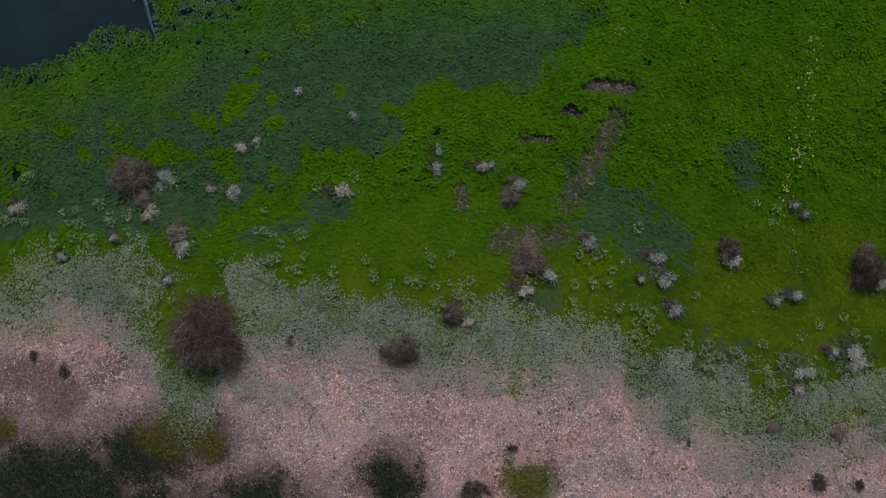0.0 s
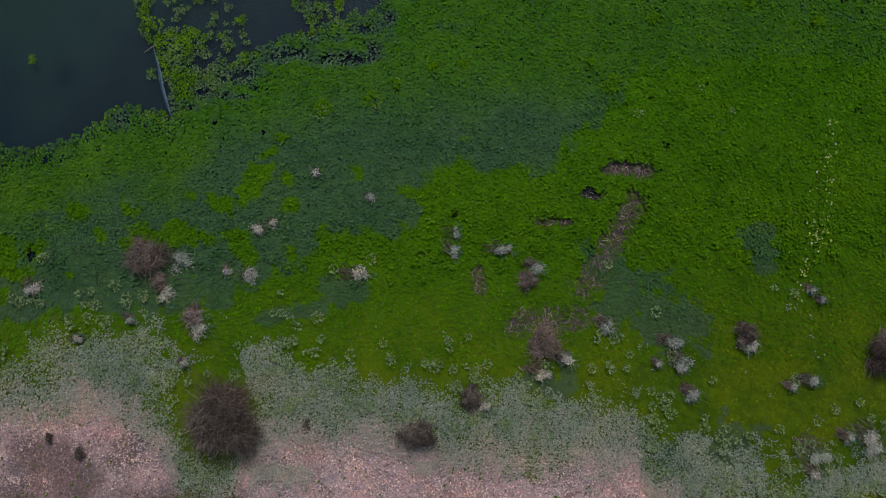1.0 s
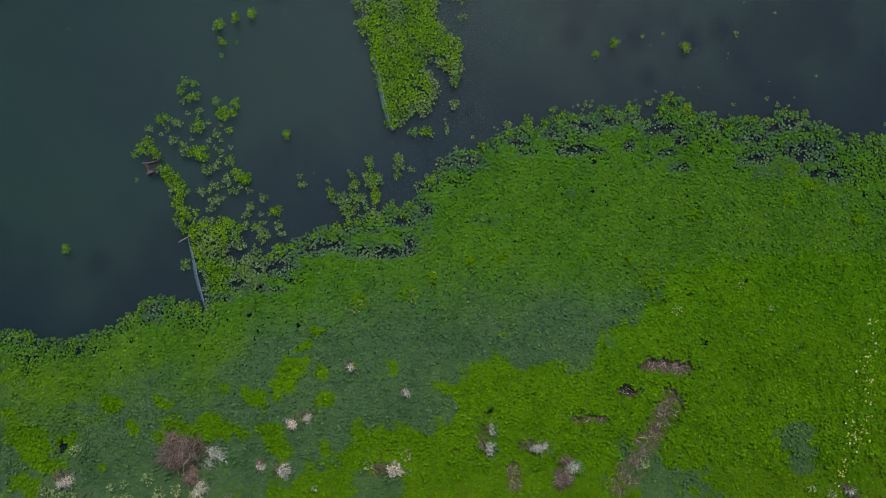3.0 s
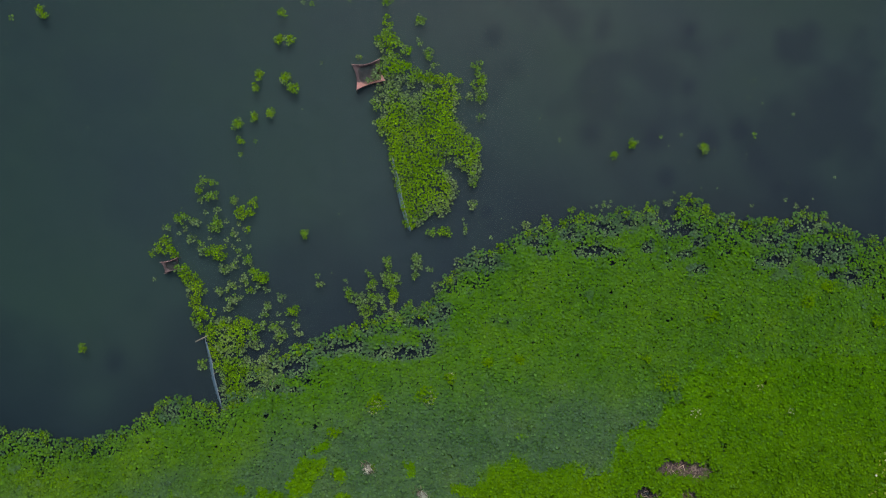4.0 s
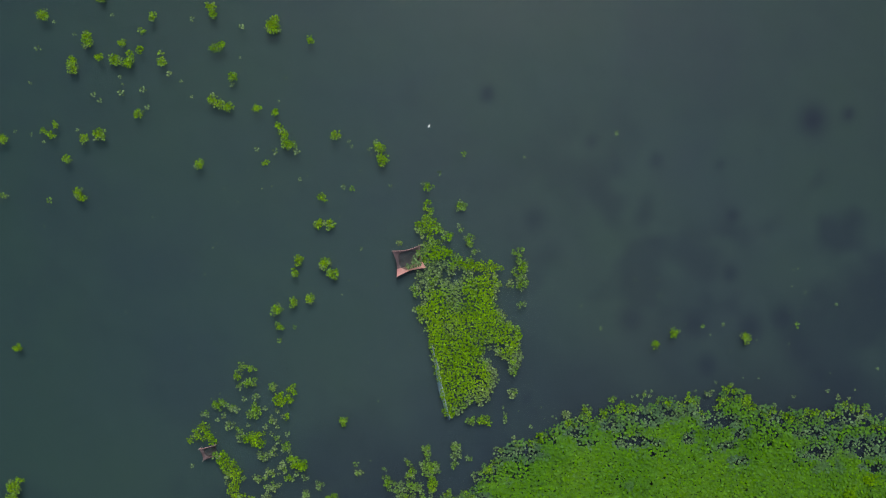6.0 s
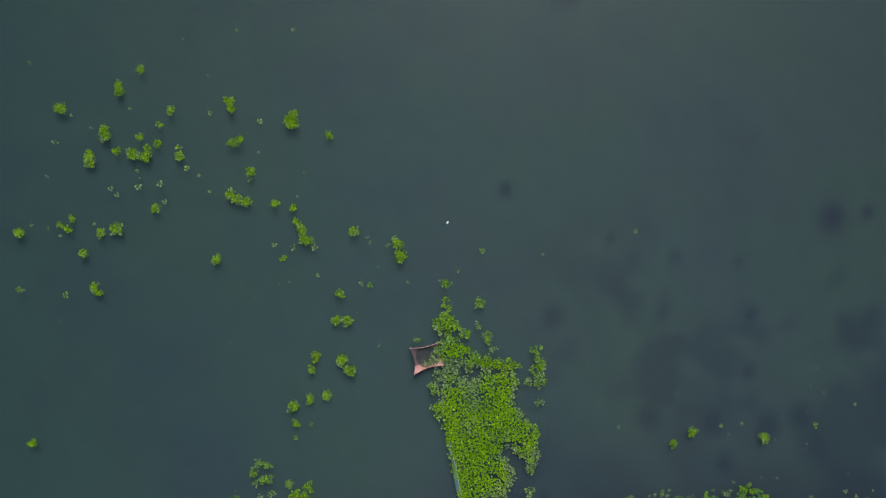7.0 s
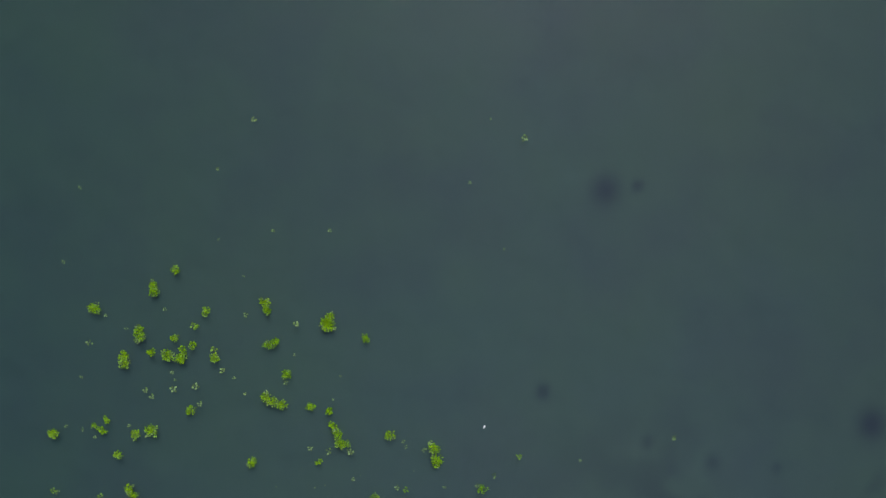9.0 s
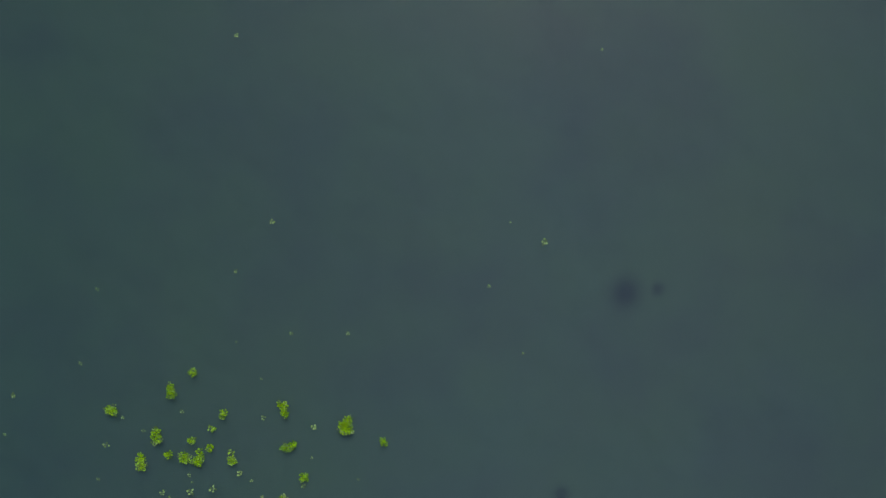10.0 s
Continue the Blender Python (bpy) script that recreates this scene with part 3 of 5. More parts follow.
def greyness(x, y):
    """How far the leaf colour runs to dull and bluish: towards open water and in drifts in the west."""
    off = shore(x) - y
    drift = smooth_noise(x, y, 2.2, 41) * 0.5 + smooth_noise(x, y, 0.8, 42) * 0.5
    fine = smooth_noise(x, y, 0.3, 45) - 0.5
    k = np.array(GREY_EDGE)
    inside = y - np.interp(x, k[:, 0], k[:, 1]) + 1.8 * (drift - 0.5) + 0.8 * fine
    fall = np.maximum(ramped(4.5 - off + 2.0 * (drift - 0.5), 0, 3), ramped(y + 2.0 * (drift - 0.5), 8.0, 11.5))
    belt = ramped(inside, -0.15, 0.25) * (0.84 - 0.64 * fall)
    belt = belt * (1 - ramped(near(x, y, FRESH_SPOTS) + 1.6 * (smooth_noise(x, y, 0.5, 47) - 0.5) + 0.8 * fine, -0.1, 0.15))
    spots = (1 - ramped(near(x, y, FRESH_SPOTS), -0.2, 0.1)) * ramped(near(x, y, GREY) + 1.5 * (smooth_noise(x, y, 0.7, 43) - 0.5) + 0.8 * (smooth_noise(x, y, 0.25, 46) - 0.5), -0.05, 0.3)
    rim = 0.28 * (1 - ramped(off, 0.05, 0.5)) + 0.12 * (1 - ramped(off, 0.2, 1.6))
    patch = 0.55 * ramped(smooth_noise(x, y, 0.6, 48) + 0.3 * fine, 0.80, 0.95) * (1 - ramped(off, 2, 5))
    return np.clip(np.maximum(belt, 0.72 * spots) + rim + patch + 0.9 * ramped(hollow(x, y), -0.45, 0.05), 0, 1)


def small_gaps(x, y, off):
    """True at the small dark gaps between the plants, which thin out away from the rim."""
    return smooth_noise(x, y, 0.27, 53) > 0.80 + 0.12 * ramped(off, 0.5, 5.0) - 0.03 * ramped(x, 8, 12) + 0.06 * ramped(-x, 13, 15)


def mat_of_hyacinth():
    gap = 0.175
    gx, gy = np.meshgrid(np.arange(-34, 32, gap), np.arange(2.0, 19.0, gap))
    gx = gx.ravel() + rng.uniform(-0.45, 0.45, gx.size) * gap
    gy = gy.ravel() + rng.uniform(-0.45, 0.45, gy.size) * gap
    off = shore(gx) - gy + (smooth_noise(gx, gy, 0.9, 51) - 0.5) * 0.45 + (smooth_noise(gx, gy, 0.4, 52) - 0.5) * 0.35 + 0.08
    south = rng.random(gx.size) < ramped(gy, 2.0, 6.0)
    off_bare = near(gx, gy, BARE) + 1.1 * (smooth_noise(gx, gy, 0.35, 62) - 0.5) < -0.15 + 0.6 * rng.random(gx.size)
    near_view = rng.random(gx.size) > ramped(np.abs(gx + 1.5), 23.5, 32)
    sunk = hollow(gx, gy)
    ok = (off > 0.0) & south & ~in_pool(gx, gy) & near_view & off_bare & ~small_gaps(gx, gy, off) & (sunk < 0.06)
    low = (off > 0.05) & (sunk > -0.05) & (sunk < 0.50) & south
    return gx[ok], gy[ok], off[ok], gx[low], gy[low]


mx, my, moff, qx, qy = mat_of_hyacinth()
mz = np.maximum(height(mx, my), 0.0) + 0.02
mat = thing("water_hyacinth_mat", 0, 12, 0, "dense green floating mat of water hyacinth along the lake shore", "water plants")
edge = np.where((moff < 0.45) & (np.abs(mx + 2) < 19))[0]
edge = edge[np.argsort(rng.random(len(edge)))][:300]
rest = np.setdiff1d(np.arange(len(mx)), edge)
for i in edge:
    pool = (MIXED, FRESH, FRESH)[int(rng.integers(3))]
    part("rosette", pool[int(rng.integers(len(pool)))], mat, at=upright(mx[i], my[i] - 12, 0.03, rng.uniform(0.8, 1.2)))
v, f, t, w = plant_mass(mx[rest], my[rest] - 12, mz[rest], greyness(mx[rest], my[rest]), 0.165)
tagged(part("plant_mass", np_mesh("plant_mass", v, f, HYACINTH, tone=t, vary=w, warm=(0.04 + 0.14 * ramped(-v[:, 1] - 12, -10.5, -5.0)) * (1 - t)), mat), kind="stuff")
v, f, t, w = plant_mass(qx, qy - 12, 0 * qx, 0 * qx + 0.5, 0.15, 6, 0.4, 1.0, 0.02)
tagged(part("low_plant_mass", np_mesh("low_plant_mass", v, f, LOW_LEAF, tone=t), mat, "small grey-green plants in the hollows"), kind="stuff")


# the closed part of the mat ends in a fine canopy of small upper leaves
ux, uy = rng.uniform(-33, 31, 520000), rng.uniform(-1, 18, 520000)
uoff = shore(ux) - uy
ok = ~in_pool(ux, uy) & (rng.random(len(ux)) > ramped(np.abs(ux + 1), 22, 32)) & (uoff + (smooth_noise(ux, uy, 0.8, 57) - 0.5) * 1.6 > 1.0 + 0.8 * ramped(ux, 7, 13))
ok &= (rng.random(len(ux)) < 0.15 + 0.85 * ramped(uy, -0.5, 5.5)) & (near(ux, uy, BARE) + 0.9 * (smooth_noise(ux, uy, 0.35, 62) - 0.5) < -0.15 + 0.6 * rng.random(len(ux)))
ok &= ~small_gaps(ux, uy, uoff) & (hollow(ux, uy) < -0.05)
ux, uy = ux[ok], uy[ok]
n = len(ux)
v, f = leaves(np.stack([ux, uy - 12, np.maximum(height(ux, uy), 0) + 0.07 + 0.10 * ramped(uy, 2.0, 6.5) + 0.05 * smooth_noise(ux, uy, 0.3, 58) + rng.uniform(-0.02, 0.03, n)], 1), rng.uniform(0, 6.28, n), rng.uniform(-0.10, 0.20, n), rng.uniform(0.07, 0.13, n), rng.uniform(0.06, 0.11, n), True)
t = np.clip(greyness(ux, uy) + rng.normal(0, 0.12, n), 0, 1)


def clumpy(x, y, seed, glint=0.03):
    """Lighter and darker colour by plant and leaf, darker eastward, a few painted glints."""
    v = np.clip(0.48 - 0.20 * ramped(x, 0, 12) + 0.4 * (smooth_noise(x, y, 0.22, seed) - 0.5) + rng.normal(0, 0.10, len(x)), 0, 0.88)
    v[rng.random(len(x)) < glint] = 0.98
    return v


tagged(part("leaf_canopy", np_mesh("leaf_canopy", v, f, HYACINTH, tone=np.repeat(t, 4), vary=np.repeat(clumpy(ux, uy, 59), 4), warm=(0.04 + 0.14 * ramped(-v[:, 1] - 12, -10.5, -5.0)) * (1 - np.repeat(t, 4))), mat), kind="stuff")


# ---- low herbs of the marsh, and the litter of the dry bank ----
def scatter(x0, x1, y0, y1, density):
    """Random places, thinning out towards the far east and west."""
    n = int((x1 - x0) * (y1 - y0) * density)
    x, y = rng.uniform(x0, x1, n), rng.uniform(y0, y1, n)
    ok = rng.random(n) > ramped(np.abs(x + 1), 21.5, 31)
    return x[ok], y[ok]


def stuff(name, mesh, label, category):
    return tagged(new(name, mesh), label, category, kind="stuff")


def herb_layer(density, low, high, short, long):
    sx, sy = scatter(-32, 30, -12.5, 8.5, density)
    chance = (1 - dryness(sx, sy)) * (1 - 0.62 * paleness(sx, sy)) * (1 - ramped(sy, 4.0, 8.0)) * (1 - 0.85 * ramped(near(sx, sy, BARE) + 0.9 * (smooth_noise(sx, sy, 0.35, 62) - 0.5), -0.3, 0.2)) * (1 - ramped(near(sx, sy, SCRUB), -0.35, 0.15) * ramped(-sy, 5, 6)) + 0.004
    ok = (rng.random(len(sx)) < chance) & ~in_pool(sx, sy)
    sx, sy = sx[ok], sy[ok]
    n = len(sx)
    base = np.stack([sx, sy, np.maximum(height(sx, sy), 0.0) + rng.uniform(low, high, n)], 1)
    length = rng.uniform(short, long, n)
    v, f = leaves(base, rng.uniform(0, 6.28, n), rng.uniform(-0.08, 0.14, n), length, length * rng.uniform(0.75, 1.0, n), True)
    tone = np.clip(0.9 * ramped(greyness(sx, sy) + 0.8 * paleness(sx, sy), 0.25, 0.9) + rng.normal(0, 0.12, n), 0, 1)
    warm = 0.95 * (0.75 + 0.25 * ramped(sx, 2, 12)) * ramped(sy, 3.5, -0.5) * ramped(smooth_noise(sx, sy, 1.8, 63) * 0.7 + 0.3 * smooth_noise(sx, sy, 0.5, 64), 0.18, 0.75) * (1 - tone) * rng.uniform(0.4, 1, n)
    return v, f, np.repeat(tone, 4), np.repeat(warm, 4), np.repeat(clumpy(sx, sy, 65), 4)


v0, f0, t0, w0, c0 = herb_layer(220, 0.01, 0.04, 0.08, 0.16)
v1, f1, t1, w1, c1 = herb_layer(500, 0.04, 0.08, 0.065, 0.125)
stuff("marsh_herbs", np_mesh("marsh_herbs", np.concatenate([v0, v1]), np.concatenate([f0, f1 + len(v0)]), HERB, tone=np.concatenate([t0, t1]), warm=np.concatenate([w0, w1]), vary=np.concatenate([c0, c1])), "low green marsh herbs covering damp ground", "herbs")

cx, cy = scatter(-32, 30, -13, -4, 700)
ragged = 0.9 * (smooth_noise(cx, cy, 0.8, 101) - 0.5) + 0.5 * (smooth_noise(cx, cy, 0.25, 102) - 0.5)
ok = rng.random(len(cx)) < 0.85 * ramped(near(cx, cy, SCRUB) + 0.9 * ragged, -0.15, 0.7)
cx, cy = cx[ok], cy[ok]
n = len(cx)
v, f = leaves(np.stack([cx, cy, height(cx, cy) + rng.uniform(0.02, 0.3, n)], 1), rng.uniform(0, 6.28, n), rng.uniform(-0.3, 0.9, n), rng.uniform(0.04, 0.09, n), rng.uniform(0.025, 0.055, n))
tone = np.clip(near(cx, cy, [(-11.9, -6.5, -10.2, -6.9, 1.4), (2.3, -8.9, 3.0, -9.1, 1.4), (-18.4, -6.1, -18.0, -6.3, 0.8)]) * 2.2 + rng.normal(0, 0.12, n), 0, 1)
stuff("low_scrub", np_mesh("low_scrub", v, f, SCRUB_LEAF, tone=np.repeat(tone, 6)), "dull dark green scrub patches on dry bank", "scrub")

lx, ly = scatter(-32, 30, -14, 2, 420)
ok = rng.random(len(lx)) < np.maximum(dryness(lx, ly), 0.55 * ramped(near(lx, ly, PALE), 0.0, 0.5)) * 0.8 * (1 - 0.85 * ramped(near(lx, ly, SCRUB), -0.05, 0.35))
lx, ly = lx[ok], ly[ok]
n = len(lx)
base = np.stack([lx, ly, height(lx, ly) + rng.uniform(0.005, 0.05, n)], 1)
v, f = leaves(base, rng.uniform(0, 6.28, n), rng.uniform(-0.35, 0.55, n), rng.uniform(0.04, 0.11, n), rng.uniform(0.03, 0.065, n), True)
dull = np.maximum(0.75 * ramped(near(lx, ly, SCRUB), -0.9, 0.0) * ramped(-lx, -3, 3), 0.9 * ramped(near(lx, ly, BROWN) + 1.5 * (smooth_noise(lx, ly, 0.9, 103) - 0.5) + 0.8 * (smooth_noise(lx, ly, 0.3, 104) - 0.5), -0.6, 0.4))
tone = np.maximum((rng.random(n) < 0.08 + 0.42 * ramped(smooth_noise(lx, ly, 0.32, 71), 0.52, 0.85) + 0.3 * ramped(smooth_noise(lx, ly, 1.1, 72), 0.6, 0.9)) * rng.uniform(0.5, 1, n), dull * rng.uniform(0.6, 1, n))
stuff("dry_litter", np_mesh("dry_litter", v, f, LITTER, tone=np.repeat(tone, 4)), "pinkish dry stubble and dead leaves on bare soil", "litter")

hx, hy = scatter(-32, 30, -10, 1.5, 1000)
ok = rng.random(len(hx)) < paleness(hx, hy) * (0.5 + 0.5 * smooth_noise(hx, hy, 0.35, 84))
hx, hy = hx[ok], hy[ok]
n = len(hx)
v, f = leaves(np.stack([hx, hy, height(hx, hy) + rng.uniform(0.08, 0.2, n)], 1), rng.uniform(0, 6.28, n), rng.uniform(-0.15, 0.3, n), rng.uniform(0.04, 0.09, n), rng.uniform(0.03, 0.06, n), True)
stuff("bleached_grass", np_mesh("bleached_grass", v, f, BLEACHED, tone=np.repeat(np.clip(0.90 - 0.55 * dryness(hx, hy) + rng.normal(0, 0.2, n), 0, 1), 4)), "thin bleached grass between marsh and dry bank", "grass")


def pale_herb(x, y, r):
    """A small herb with whitish-green leaves that stands out of the darker ones."""
    z = max(float(height(x, y)), 0.0)
    k = int(14 + 620 * r * r)
    a, q = rng.uniform(0, 6.28, k), r * np.sqrt(rng.random(k))
    v, f = leaves(np.stack([np.cos(a) * q, np.sin(a) * q, rng.uniform(0.1, 0.3, k)], 1), a, rng.uniform(-0.1, 0.6, k), rng.uniform(0.05, 0.1, k), rng.uniform(0.04, 0.075, k), True)
    ob = new("pale_herb", np_mesh("pale_herb", v, f, FLECK, tone=np.repeat(rng.random(k), 4)))
    ob.location = (x, y, z + 0.02)
    tagged(ob, "small whitish-green herb among darker marsh plants", "herb", "pale herbs", "stuff")


def bright_sprig(x, y, r):
    """A patch of fresh yellow-green shoots that rises from the mat."""
    k = int(40 + 420 * r * r)
    a, q = rng.uniform(0, 6.28, k), r * np.sqrt(rng.random(k)) * rng.uniform(0.6, 1.15, k)
    v, f = leaves(np.stack([np.cos(a) * q * 1.2, np.sin(a) * q, rng.uniform(0.2, 0.36, k)], 1), rng.uniform(0, 6.28, k), rng.uniform(-0.1, 0.6, k), rng.uniform(0.06, 0.11, k), rng.uniform(0.05, 0.085, k))
    ob = new("bright_shoots", np_mesh("bright_shoots", v, f, HYACINTH, tone=np.zeros(len(v)), vary=np.repeat(rng.uniform(0.3, 0.9, k), 6), warm=np.full(len(v), 0.2)))
    ob.location = (x, y, max(float(height(x, y)), 0.0))
    tagged(ob, "fresh yellow-green shoots rising from the plant mat", "water plants", "bright shoots", "stuff")


for x, y, r in [
    (-3.88, 9.97, 0.4), (-5.84, 9.66, 0.4), (-2.89, 10.64, 0.22), (-1.34, 11.25, 0.2), (7.75, 12.98, 0.3), (11.55, 13.55, 0.3), (5.86, 10.37, 0.45),
    (-0.08, 11.32, 0.16), (-7.57, 8.54, 0.25), (-15.97, 5.71, 0.4), (5.08, 11.3, 0.16), (14.4, 12.75, 0.25), (12.37, 14.16, 0.25), (-13.4, 4.9, 0.5), (-10.6, 4.4, 0.3),
]:
    bright_sprig(x, y, r)
for x, y, r in [(-5.93, 9.48, 0.25), (-3.76, 9.8, 0.28), (-2.84, 10.7, 0.12), (10.81, 9.17, 0.1), (6.94, 9.14, 0.16), (9.58, 10.13, 0.08), (5.0, 0.0, 0.14), (12.2, 1.9, 0.12), (13.0, 1.7, 0.16)]:
    pale_herb(x, y, r)
for _ in range(360):
    x, y = rng.uniform(-19, 18), rng.uniform(-1, 1) - 0.4
    y = float(dry_edge(x)) + 0.5 + abs(rng.normal(0, 2.2))
    pale_herb(x, y, rng.uniform(0.09, 0.23))

fx, fy = scatter(9, 20, -7, 9, 60)
ok = rng.random(len(fx)) < 0.8 * ramped(near(fx, fy, YELLOW), -0.1, 0.7) * ramped(smooth_noise(fx, fy, 0.4, 91), 0.25, 0.7)
fx, fy = fx[ok], fy[ok]
n = len(fx)
v, f = leaves(np.stack([fx, fy, np.maximum(height(fx, fy), 0) + rng.uniform(0.16, 0.26, n)], 1), rng.uniform(0, 6.28, n), rng.uniform(-0.2, 0.4, n), rng.uniform(0.06, 0.13, n), rng.uniform(0.05, 0.10, n))
stuff("pale_blossom", np_mesh("pale_blossom", v, f, FLOWER, tone=np.repeat(rng.random(n) ** 4, 6)), "scattered pale yellow blossom among the herbs", "flowers")


# ---- the rafts, held by the fishing nets ----
ISLAND_NORTH = [
    (-5.33, 25.43), (-5.07, 25.18), (-5.03, 24.79), (-4.75, 24.67), (-4.69, 24.21), (-4.27, 24.1), (-4.35, 23.8), (-4.69, 23.64), (-4.23, 23.36), (-4, 23.13),
    (-3.54, 23.13), (-3.32, 22.9), (-2.74, 23.03), (-2.47, 22.85), (-2.22, 22.59), (-2.63, 22.48), (-3.2, 22.51), (-3.71, 22.46), (-4.12, 22.53), (-4.4, 22.37),
    (-4.62, 22.67), (-4.92, 22.83), (-4.63, 22.3), (-4.47, 21.91), (-5.5, 21.92), (-6.12, 21.76), (-5.91, 22.03), (-5.73, 22.15), (-5.82, 22.49), (-5.38, 22.58),
    (-5.31, 22.77), (-5.68, 22.77), (-5.91, 22.61), (-6.3, 22.72), (-6.37, 23), (-6, 22.95), (-5.82, 23.14), (-5.72, 23.41), (-5.61, 23.76), (-5.54, 24.05),
    (-5.84, 24.22), (-5.77, 24.56), (-5.49, 24.72), (-5.53, 25.14),
]
ISLAND_SOUTH = [
    (-6.1, 21.81), (-5.68, 22.03), (-4.69, 22.37), (-4.21, 22.21), (-3.89, 22.39), (-3.02, 22.44), (-2.47, 22.36), (-2.24, 22.02), (-2.52, 21.56), (-2.41, 21.1),
    (-2.07, 20.64), (-1.68, 20.3), (-1.5, 19.95), (-1.5, 19.5), (-1.57, 19.04), (-1.62, 18.47), (-1.96, 18.31), (-2.26, 18.54), (-2.12, 18.81), (-2.49, 19.04),
    (-2.76, 19.27), (-2.94, 19.5), (-3.04, 19.16), (-2.76, 18.82), (-2.54, 18.47), (-2.35, 18.13), (-2.65, 17.9), (-2.72, 17.33), (-3.04, 17.26), (-3.18, 17.04),
    (-3.46, 17.36), (-3.73, 16.99), (-4.03, 16.77), (-4.37, 16.54), (-4.65, 16.77), (-4.92, 17.91), (-5.1, 18.83), (-5.23, 19.51), (-5.37, 20.08), (-5.55, 20.43),
    (-5.73, 20.7), (-5.91, 20.89), (-5.73, 21.21), (-5.46, 21.34), (-5.84, 21.53),
]
NET_RAFT = [
    (-14.51, 16.39), (-14.24, 16.55), (-14.01, 16.27), (-13.94, 15.81), (-13.67, 15.58), (-13.39, 15.4), (-13.33, 15.12), (-12.94, 14.84), (-12.64, 14.43), (-12.25, 14.27),
    (-12.75, 14.16), (-12.94, 13.93), (-12.87, 13.63), (-12.41, 13.47), (-12.02, 13.29), (-11.84, 13.1), (-11.27, 13.23), (-10.81, 12.93), (-10.36, 12.86), (-10.47, 12.63),
    (-10.7, 12.48), (-10.47, 12.13), (-10.32, 11.9), (-10.7, 11.91), (-11.05, 11.64), (-10.98, 11.32), (-10.25, 11.79), (-9.68, 11.9), (-9.57, 10.54), (-10.49, 9.3),
    (-11.97, 9.47), (-12.26, 10.56), (-12.49, 11.47), (-12.71, 12.38), (-13.17, 12.73), (-13.28, 13.18), (-13.33, 13.75), (-13.49, 14.1), (-13.55, 14.44), (-13.78, 14.67),
    (-13.9, 15.01), (-14.08, 15.17), (-13.78, 15.47), (-14.17, 15.59), (-14.58, 15.82), (-15.04, 15.59), (-15.09, 15.87),
]
NET_BRIGHT = [
    (-14.58, 16.39, -14.13, 15.7, 0.32), (-13.67, 15.13, -12.87, 14.2, 0.32), (-13.21, 13.87, -13.1, 13.18, 0.27), (-12.76, 13.29, -12.41, 13.52, 0.23), (-12.8, 12.61, -12.3, 11.47, 0.23), (-12.3, 11.47, -11.62, 10.89, 0.32), (-11.62, 10.55, -11.51, 9.65, 0.32), (-14.93, 15.71, -14.77, 15.75, 0.21),
]
BLOBS_A = [
    (-12.75, 18.71, 0.32, 0.14, 0), (-13.02, 18.37, 0.16, 0.21, 0), (-12.4, 18.6, 0.18, 0.14, 0), (-12.56, 18.09, 0.34, 0.16, 0), (-12.93, 17.98, 0.14, 0.18, 0), (-11.6, 17.85, 0.23, 0.18, 0),
    (-11.21, 17.39, 0.37, 0.3, 1), (-10.8, 17.78, 0.18, 0.21, 1), (-12.29, 17.52, 0.18, 0.09, -1), (-12.75, 17.41, 0.11, 0.11, -1), (-13.71, 17.19, 0.32, 0.21, 0), (-13.25, 17.07, 0.18, 0.16, -1),
    (-12.34, 16.94, 0.27, 0.37, 0), (-11.88, 17.05, 0.11, 0.11, -1), (-13.02, 17, 0.14, 0.09, -1), (-13.55, 16.77, 0.14, 0.11, -1), (-14.29, 16.85, 0.14, 0.14, -1), (-13.83, 16.57, 0.11, 0.09, -1),
]
BLOBS_B = [
    (-11.03, 16.7, 0.16, 0.14, 0), (-11.37, 16.93, 0.11, 0.09, -1), (-11.56, 16.48, 0.14, 0.18, -1), (-11.38, 16.29, 0.09, 0.09, -1), (-13.32, 16.38, 0.23, 0.16, -1), (-12.98, 16.19, 0.14, 0.14, 0),
    (-12.57, 16.37, 0.09, 0.07, -1), (-11.88, 16.3, 0.11, 0.09, -1), (-12.29, 15.8, 0.5, 0.32, 1), (-12.87, 15.92, 0.14, 0.21, -1), (-11.61, 16.02, 0.09, 0.11, -1), (-11.38, 15.79, 0.11, 0.18, -1),
    (-10.99, 15.99, 0.11, 0.09, -1), (-11.49, 15.45, 0.11, 0.09, -1), (-11.04, 15.44, 0.18, 0.23, 0), (-11.95, 15.11, 0.34, 0.18, -1), (-11.56, 15.27, 0.18, 0.11, -1), (-10.81, 14.98, 0.23, 0.18, 0),
]
BLOBS_C = [
    (-10.47, 14.75, 0.37, 0.23, 1), (-11.15, 14.65, 0.18, 0.27, -1), (-11.61, 14.42, 0.32, 0.14, -1), (-10.92, 14.23, 0.18, 0.14, 0), (-10.58, 14.41, 0.11, 0.14, -1), (-10.24, 14.18, 0.14, 0.14, -1),
    (-11.5, 13.92, 0.27, 0.14, -1), (-12.07, 14.24, 0.34, 0.11, -1), (-11.73, 13.85, 0.18, 0.18, -1), (-11.8, 13.51, 0.16, 0.14, -1), (-9.67, 13.95, 0.18, 0.18, -1), (-10.24, 13.61, 0.18, 0.18, -1),
    (-10.36, 13.27, 0.16, 0.14, -1), (-9.21, 13.37, 0.3, 0.25, 1), (-9.79, 13.26, 0.11, 0.11, -1), (-9.67, 12.92, 0.09, 0.09, -1), (-10.02, 12.81, 0.27, 0.16, 0), (-9.74, 12.4, 0.3, 0.32, -1),
]
